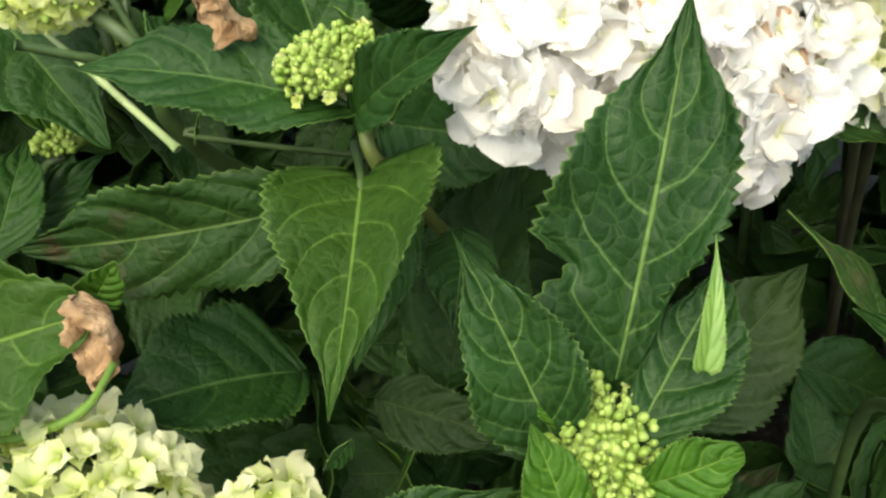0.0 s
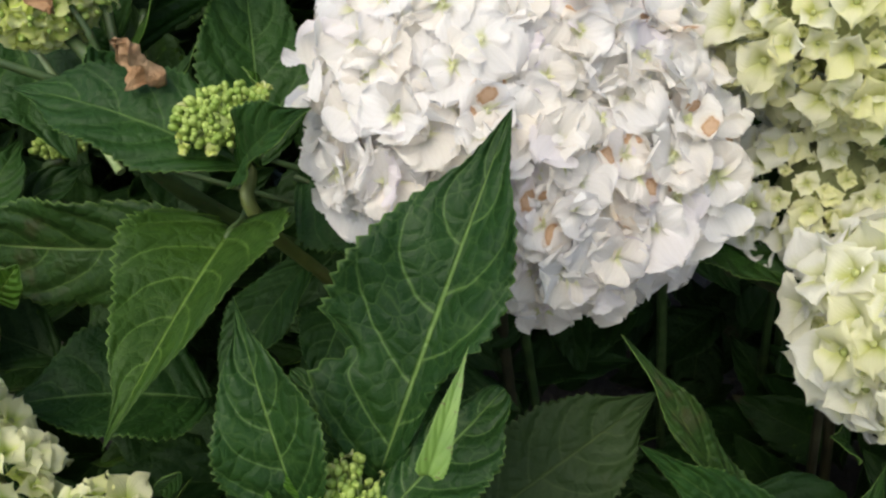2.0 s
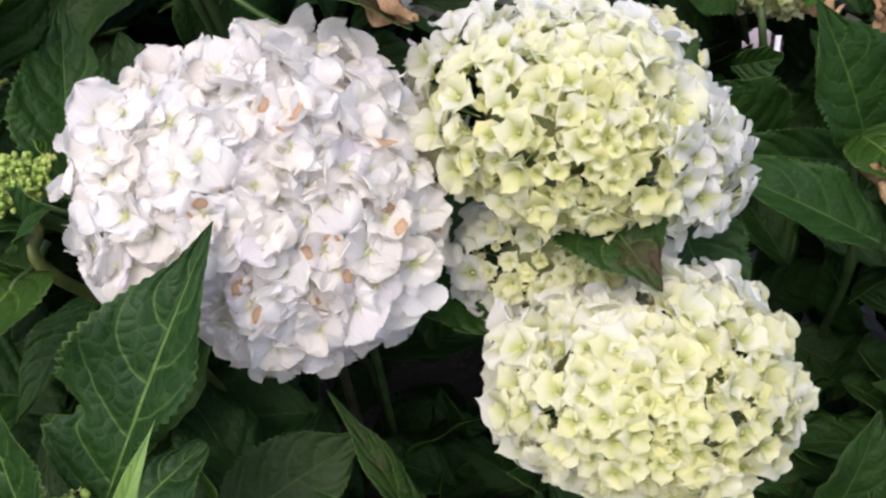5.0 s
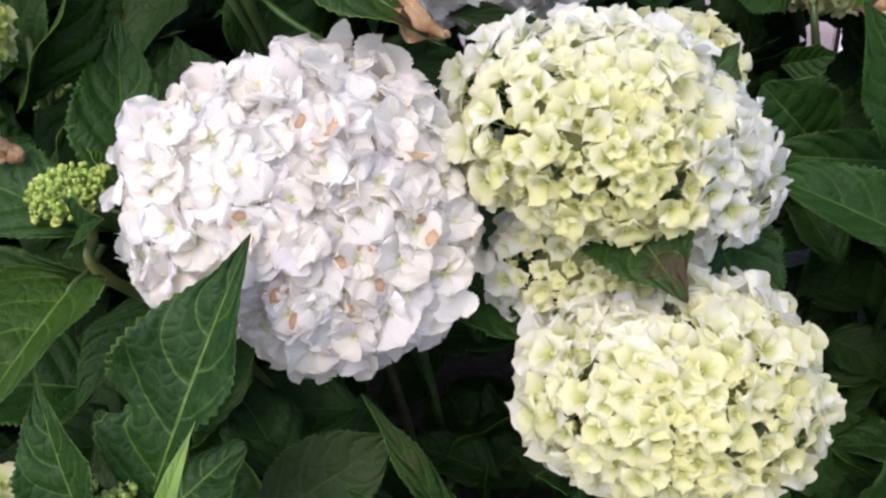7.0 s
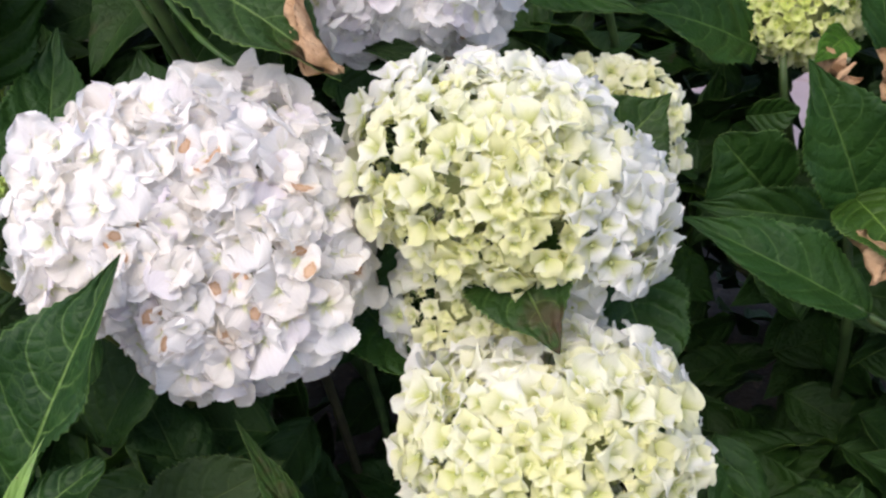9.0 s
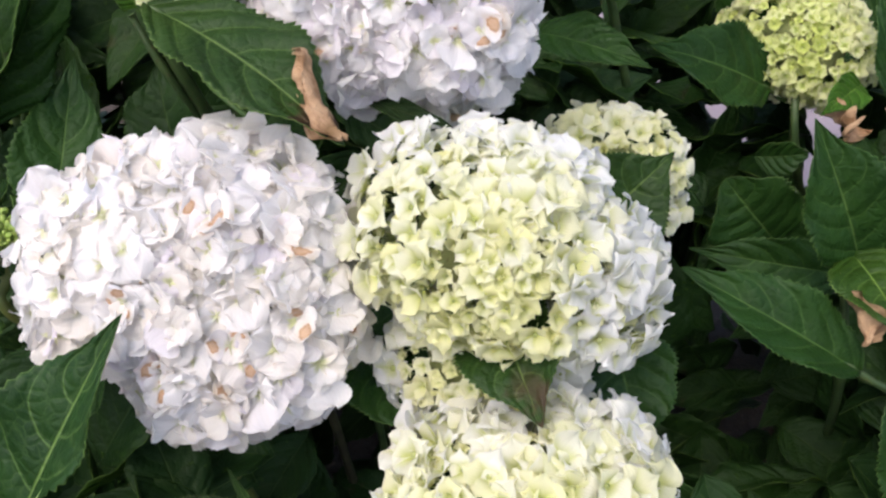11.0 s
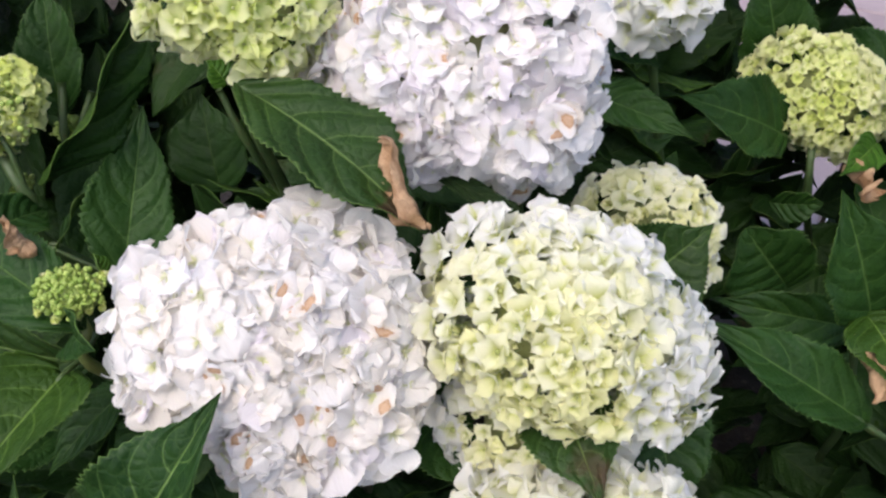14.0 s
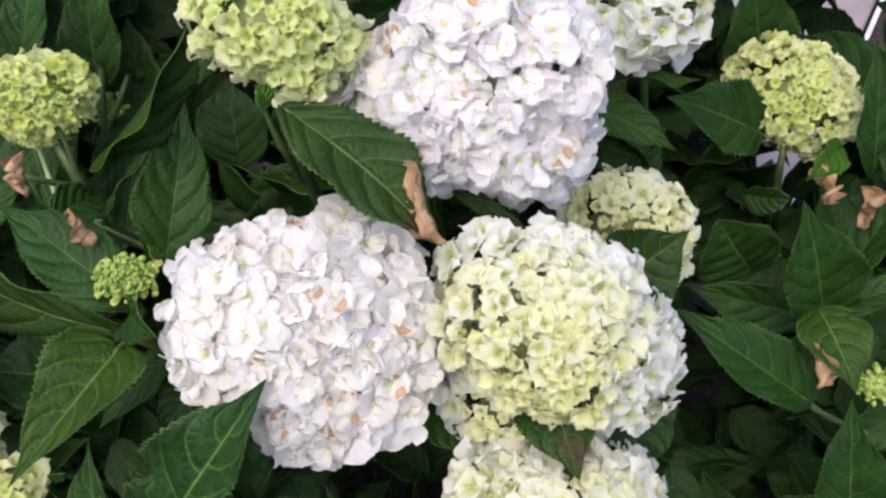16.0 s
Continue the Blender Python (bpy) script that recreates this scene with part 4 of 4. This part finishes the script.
# ---- second budding shoot ----
b2 = thing("hydrangea_shoot", (-0.07, 0.56, 0.0), "hydrangea shoot with a green bud cluster and dark leaves", "plant", "budding shoots")
stem(b2, [(-0.07, 0.56, 0.0), (-0.06, 0.53, 0.4), (-0.06, 0.45, 0.68), (-0.081, 0.380, 0.815), (-0.085, 0.389, 0.840), (-0.095, 0.394, 0.860)], 0.005, 0.0030, mat=STEM_FRESH)
bud_cluster(b2, (-0.094, 0.394, 0.867), (0.1, -0.45, 0.88), (0.025, 0.018, 0.014), 250, 0.0018, 16)
leaf(b2, (-0.088, 0.387, 0.847), (-0.217, 0.404, 0.887), (-0.143, 0.366, 0.852), LEAF_TOP, fold=0.15, peak=0.42)
leaf(b2, (-0.085, 0.383, 0.847), (-0.018, 0.336, 0.899), (-0.039, 0.340, 0.868), LEAF_TOP, LEAF_UNDER, fold=0.3)
leaf(b2, (-0.088, 0.361, 0.823), (-0.099, 0.236, 0.796), (-0.127, 0.345, 0.839), LEAF_MID, LEAF_UNDER, peak=0.17, fold=0.0, fold2=0.85, full=1.45, stalk=(-0.096, 0.404, 0.818))
leaf(b2, (-0.104, 0.393, 0.794), (-0.284, 0.385, 0.802), (-0.183, 0.396, 0.830), LEAF_WORN, peak=0.45, fold=0.12, full=1.4)
leaf(b2, (-0.078, 0.408, 0.769), (-0.117, 0.338, 0.721), (-0.084, 0.358, 0.736), LEAF_TOP)
leaf(b2, (-0.052, 0.402, 0.752), (-0.064, 0.353, 0.723), (-0.077, 0.377, 0.744), LEAF_TOP)
leaf(b2, (-0.082, 0.415, 0.867), (-0.089, 0.419, 0.886), (-0.082, 0.408, 0.876), LEAF_FRESH, peak=0.4)

# ---- shoot with spotted leaves, low between the heads ----
b3 = thing("hydrangea_shoot", (0.18, 0.50, 0.0), "leafy hydrangea shoot with purple-spotted and yellowing leaves", "plant", "leafy shoots")
stem(b3, [(0.18, 0.50, 0.0), (0.175, 0.46, 0.3), (0.17, 0.40, 0.55), (0.161, 0.311, 0.660)], 0.005, 0.004)
leaf(b3, (0.166, 0.313, 0.653), (0.104, 0.342, 0.778), (0.128, 0.318, 0.717), LEAF_WORN, label="green leaf with purple-brown spots and tip", fold=0.3, peak=0.45)
leaf(b3, (0.189, 0.304, 0.668), (0.114, 0.284, 0.767), (0.133, 0.281, 0.725), LEAF_TOP, fold=0.15, peak=0.45)
leaf(b3, (0.038, 0.307, 0.689), (0.119, 0.357, 0.730), (0.061, 0.349, 0.730), LEAF_OLIVE, label="olive green leaf with a yellowed patch", fold=0.1)
leaf(b3, (0.201, 0.332, 0.617), (0.226, 0.352, 0.693), (0.230, 0.344, 0.665), LEAF_TOP)

# ---- left foliage with a cream head ----
gbl = thing("hydrangea_bloom", (-0.2, 0.45, 0.0), "yellow-cream hydrangea bloom among dark leaves", "flower", "hydrangea blooms")
stem(gbl, [(-0.2, 0.45, 0.0), (-0.2, 0.42, 0.35), (-0.19, 0.36, 0.55), (-0.267, 0.283, 0.660)], 0.006, 0.004)
flower_head(gbl, (-0.272, 0.274, 0.690), (0.2, -0.60, 0.78), 0.062, tuple(0.074 * k for k in ROUND), 150, (0.0092, 0.0150), "green", 108, young=90, whiter=(-0.210, 0.280, 0.765), pale=2.0, white_r=0.022, single=80, jitter=0.3)
flower_head(gbl, (-0.166, 0.272, 0.690), (0.2, -0.5, 0.84), 0.026, tuple(0.028 * k for k in ROUND), 22, (0.0090, 0.0120), "green", 95, whiter=(-0.140, 0.268, 0.722), pale=1.2, white_r=0.016, jitter=0.35)
leaf(gbl, (-0.176, 0.407, 0.662), (-0.275, 0.348, 0.703), (-0.252, 0.422, 0.693), LEAF_TOP, LEAF_FRESH, fold=0.2)
leaf(gbl, (-0.356, 0.330, 0.773), (-0.224, 0.326, 0.798), (-0.268, 0.298, 0.755), LEAF_MID, fold=0.15, cup=0.35, full=1.2, peak=0.6, wave=0.05)
stem(gbl, [(-0.315, 0.298, 0.760), (-0.275, 0.295, 0.754), (-0.238, 0.298, 0.762), (-0.213, 0.305, 0.784)], 0.0030, 0.0018, name="rolled_edge", label="rolled leaf edge showing its pale underside", mat=LEAF_PLAIN)
dried(gbl, (-0.225, 0.303, 0.768), (-0.226, 0.330, 0.808), (-0.212, 0.318, 0.789), "dried pinkish brown leaf edge", "dried_edge", seed=5)
leaf(gbl, (-0.240, 0.352, 0.784), (-0.221, 0.358, 0.803), (-0.238, 0.354, 0.803), LEAF_FRESH, full=1.1)
leaf(gbl, (-0.366, 0.492, 0.743), (-0.303, 0.548, 0.765), (-0.345, 0.526, 0.767), LEAF_TOP, LEAF_FRESH)
leaf(gbl, (-0.353, 0.454, 0.757), (-0.342, 0.533, 0.794), (-0.368, 0.484, 0.786), LEAF_TOP)
leaf(gbl, (-0.414, 0.484, 0.785), (-0.366, 0.526, 0.791), (-0.382, 0.493, 0.786), LEAF_FRESH)
leaf(gbl, (-0.357, 0.581, 0.901), (-0.263, 0.483, 0.800), (-0.351, 0.508, 0.849), LEAF_TOP, peak=0.45)
dried(gbl, (-0.326, 0.393, 0.784), (-0.326, 0.411, 0.809), (-0.316, 0.398, 0.797), "dried pinkish leaf tip", "dried_leaf", seed=6)
leaf(gbl, (-0.115, 0.290, 0.723), (-0.133, 0.287, 0.708), (-0.124, 0.288, 0.723), LEAF_TOP)
stem(gbl, [(-0.285, 0.512, 0.876), (-0.247, 0.481, 0.845), (-0.208, 0.452, 0.808)], 0.002, 0.0026, name="leaf_stalk", label="pale leaf stalk", mat=PALE_STALK)
stem(gbl, [(-0.307, 0.636, 0.855), (-0.297, 0.612, 0.818), (-0.300, 0.610, 0.781)], 0.004, 0.004, name="side_stem")
stem(gbl, [(-0.277, 0.640, 0.850), (-0.284, 0.614, 0.815), (-0.300, 0.610, 0.781)], 0.003, 0.003, name="side_stem")
b5 = thing("hydrangea_shoot", (-0.36, 0.66, 0.0), "thin hydrangea shoot with small yellow-green buds", "plant", "budding shoots")
stem(b5, [(-0.36, 0.66, 0.0), (-0.36, 0.64, 0.4), (-0.369, 0.572, 0.717), (-0.343, 0.571, 0.759)], 0.005, 0.003)
bud_cluster(b5, (-0.338, 0.568, 0.770), (0.1, -0.45, 0.88), (0.024, 0.013, 0.012), 60, 0.0026)
leaf(b5, (-0.344, 0.570, 0.757), (-0.375, 0.570, 0.822), (-0.359, 0.562, 0.787), LEAF_FRESH)
b4 = thing("hydrangea_shoot", (-0.28, 0.85, 0.0), "thin hydrangea shoot with a small bud cluster", "plant", "budding shoots")
stem(b4, [(-0.28, 0.85, 0.0), (-0.28, 0.82, 0.4), (-0.334, 0.658, 0.725), (-0.329, 0.646, 0.772)], 0.005, 0.003)
bud_cluster(b4, (-0.318, 0.641, 0.792), (0.1, -0.5, 0.85), (0.020, 0.016, 0.012), 60, 0.0026)
leaf(b4, (-0.320, 0.641, 0.777), (-0.301, 0.586, 0.786), (-0.315, 0.611, 0.790))

# ---- shoot on the far side ----
b6 = thing("hydrangea_shoot", (0.50, 0.95, 0.0), "leafy hydrangea shoot with browned leaf edges and small buds", "plant", "leafy shoots")
stem(b6, [(0.50, 0.95, 0.0), (0.49, 0.92, 0.3), (0.467, 0.778, 0.549), (0.446, 0.777, 0.682)], 0.006, 0.004)
stem(b6, [(0.468, 0.710, 0.626), (0.498, 0.716, 0.607), (0.550, 0.742, 0.571)], 0.0035, 0.0035, name="side_stem")
bud_cluster(b6, (0.524, 0.728, 0.665), (0.1, -0.5, 0.85), (0.023, 0.018, 0.013), 60, 0.0028)
leaf(b6, (0.466, 0.708, 0.631), (0.313, 0.698, 0.710), (0.394, 0.729, 0.697), LEAF_TOP, fold=0.05, fold2=0.8, full=1.4, peak=0.40, stalk=(0.486, 0.715, 0.611))
leaf(b6, (0.456, 0.817, 0.644), (0.309, 0.768, 0.678), (0.359, 0.800, 0.690), LEAF_TOP)
leaf(b6, (0.454, 0.781, 0.693), (0.394, 0.784, 0.821), (0.471, 0.802, 0.752), LEAF_TOP, LEAF_FRESH, fold=0.35)
leaf(b6, (0.450, 0.774, 0.698), (0.500, 0.693, 0.683), (0.511, 0.741, 0.696), LEAF_MID, fold=0.2)
dried(b6, (0.449, 0.758, 0.690), (0.466, 0.696, 0.669), (0.447, 0.719, 0.683), "dried brown leaf edge", "dried_edge", seed=7)
leaf(b6, (0.457, 0.779, 0.693), (0.536, 0.807, 0.748), (0.506, 0.775, 0.715), LEAF_TOP)
leaf(b6, (0.471, 0.838, 0.686), (0.502, 0.892, 0.796), (0.504, 0.845, 0.738), LEAF_TOP)
dried(b6, (0.463, 0.861, 0.753), (0.479, 0.859, 0.801), (0.478, 0.849, 0.778), "dried tan leaf", "dried_leaf", seed=8)
leaf(b6, (0.537, 0.618, 0.573), (0.489, 0.658, 0.711), (0.546, 0.647, 0.653), LEAF_TOP, fold=0.3)
leaf(b6, (0.383, 0.884, 0.619), (0.326, 0.868, 0.694), (0.402, 0.901, 0.670), LEAF_TOP, peak=0.5, full=1.2)


# ---- the depth of the shrub behind ----
def foliage():
    r = np.random.RandomState(12)
    O, X, Y, Z = (Vector(v) for v in ((0.2, 0.45, 0.86), (0.93, 0.36, -0.07), (-0.2, 0.62, 0.76), (-0.3, 0.72, -0.62)))
    gaps = [(0.308, 0.153, -0.003), (0.239, 0.195, -0.004), (0.342, 0.120, 0.0), (0.40, 0.355, 0.05)]          # where the path shows through
    hollows = [(0.0, -0.17, 0.15), (0.11, -0.21, 0.12), (-0.11, -0.17, 0.09), (0.32, -0.14, 0.13), (-0.26, 0.12, 0.07)]
    near = [((p - O).dot(X), (p - O).dot(Y), (p - O).dot(Z), w) for p, w in LAID]
    verts, faces, slots, uvs = [], [], [], []
    for i in range(2300):
        x, y = -0.95 + 1.75 * r.rand(), -0.68 + 1.38 * r.rand()
        k = max([0.24 if x > 0.12 else 0.22 if x > -0.08 else 0.15] + [nk + 0.06 for nx, ny, nk, nw in near if math.hypot(x - nx, y - ny) < nw + 0.055])
        k += sum(0.42 * max(0.0, 1 - (math.hypot(x - hx, y - hy) / hr) ** 4) for hx, hy, hr in hollows)
        k += 0.02 + 0.16 * min(1.0, max(0.0, noise.noise(Vector((x * 7, y * 7, 4.2))) * 2.5)) + (0.0, 0.05, 0.11, 0.18, 0.27, 0.40, 0.52)[i % 7] + r.rand() * 0.05
        if any(math.hypot(x + 0.069 - (gx + 0.069) * (k + 0.587) / 0.937, y - 0.07 - (gy - 0.07) * (k + 0.587) / 0.937) < hole + 0.036 for gx, gy, hole in gaps):
            continue
        p = O + X * x + Y * y + Z * k
        if p.z < 0.10:
            continue
        t = r.rand() * 6.28
        d = (X * math.cos(t) + Y * math.sin(t) * 0.8 + Z * (r.rand() - 0.6) * 0.7).normalized()
        n = (Vector((0.2, -0.25, 0.8)) + Vector(r.randn(3)) * 0.6).normalized()
        side = d.cross(n).normalized()
        length = 0.09 + 0.06 * r.rand()
        p = p - d * length * 0.5
        v, uv, nu, nv = blade(p, p + d * length, p + d * length * 0.4 + side * length * 0.28, seed=900 + i, fine=False, fold=0.15 + 0.2 * r.rand())
        f, s = leaf_faces(nu, nv)
        off = len(verts)
        verts += v.tolist()
        uvs += uv.tolist()
        faces += [tuple(off + q for q in face) for face in f]
        slots += s
    middle, size = Vector((-0.05, 0.82, 0.0)), Vector((0.95, 0.62, 0.88))
    for i in range(1300):
        # the rounded body of the shrub, down to the ground
        u = Vector(r.randn(3))
        u.z = abs(u.z)
        u.normalize()
        p = middle + Vector((u.x * size.x, u.y * size.y, u.z * size.z)) * (0.86 + 0.16 * r.rand())
        x, y, k = (p - O).dot(X), (p - O).dot(Y), (p - O).dot(Z)
        if p.z < 0.06 or any(k < nk + 0.07 and math.hypot(x - nx, y - ny) < nw + 0.07 for nx, ny, nk, nw in near) or (k < 0.36 and abs(x) < 0.9 and -0.5 < y < 0.7) or any(math.hypot(x + 0.069 - (gx + 0.069) * (k + 0.587) / 0.937, y - 0.07 - (gy - 0.07) * (k + 0.587) / 0.937) < hole + 0.05 for gx, gy, hole in gaps):
            continue
        t = r.rand() * 6.28
        n = (Vector((u.x / size.x, u.y / size.y, u.z / size.z + 0.6)).normalized() + Vector(r.randn(3)) * 0.3).normalized()
        d = Vector((math.cos(t), math.sin(t), -0.3))
        d = (d - n * d.dot(n) + Vector((u.x, u.y, -0.2)) * 0.6).normalized()
        side = d.cross(n).normalized()
        length = 0.10 + 0.05 * r.rand()
        v, uv, nu, nv = blade(p, p + d * length, p + d * length * 0.4 + side * length * 0.28, seed=4000 + i, fine=False, fold=0.15 + 0.2 * r.rand())
        f, s = leaf_faces(nu, nv)
        off = len(verts)
        verts += v.tolist()
        uvs += uv.tolist()
        faces += [tuple(off + q for q in face) for face in f]
        slots += s
    # the upper faces carry the interior's shade in their darker green
    me = mesh_of("shrub_foliage", verts, faces, [LEAF_SHADED, LEAF_MID], slots, uvs)
    tagged(new("shrub_foliage", me), "dense dark green hydrangea leaves deep in the shrub", "foliage", kind="stuff")


foliage()
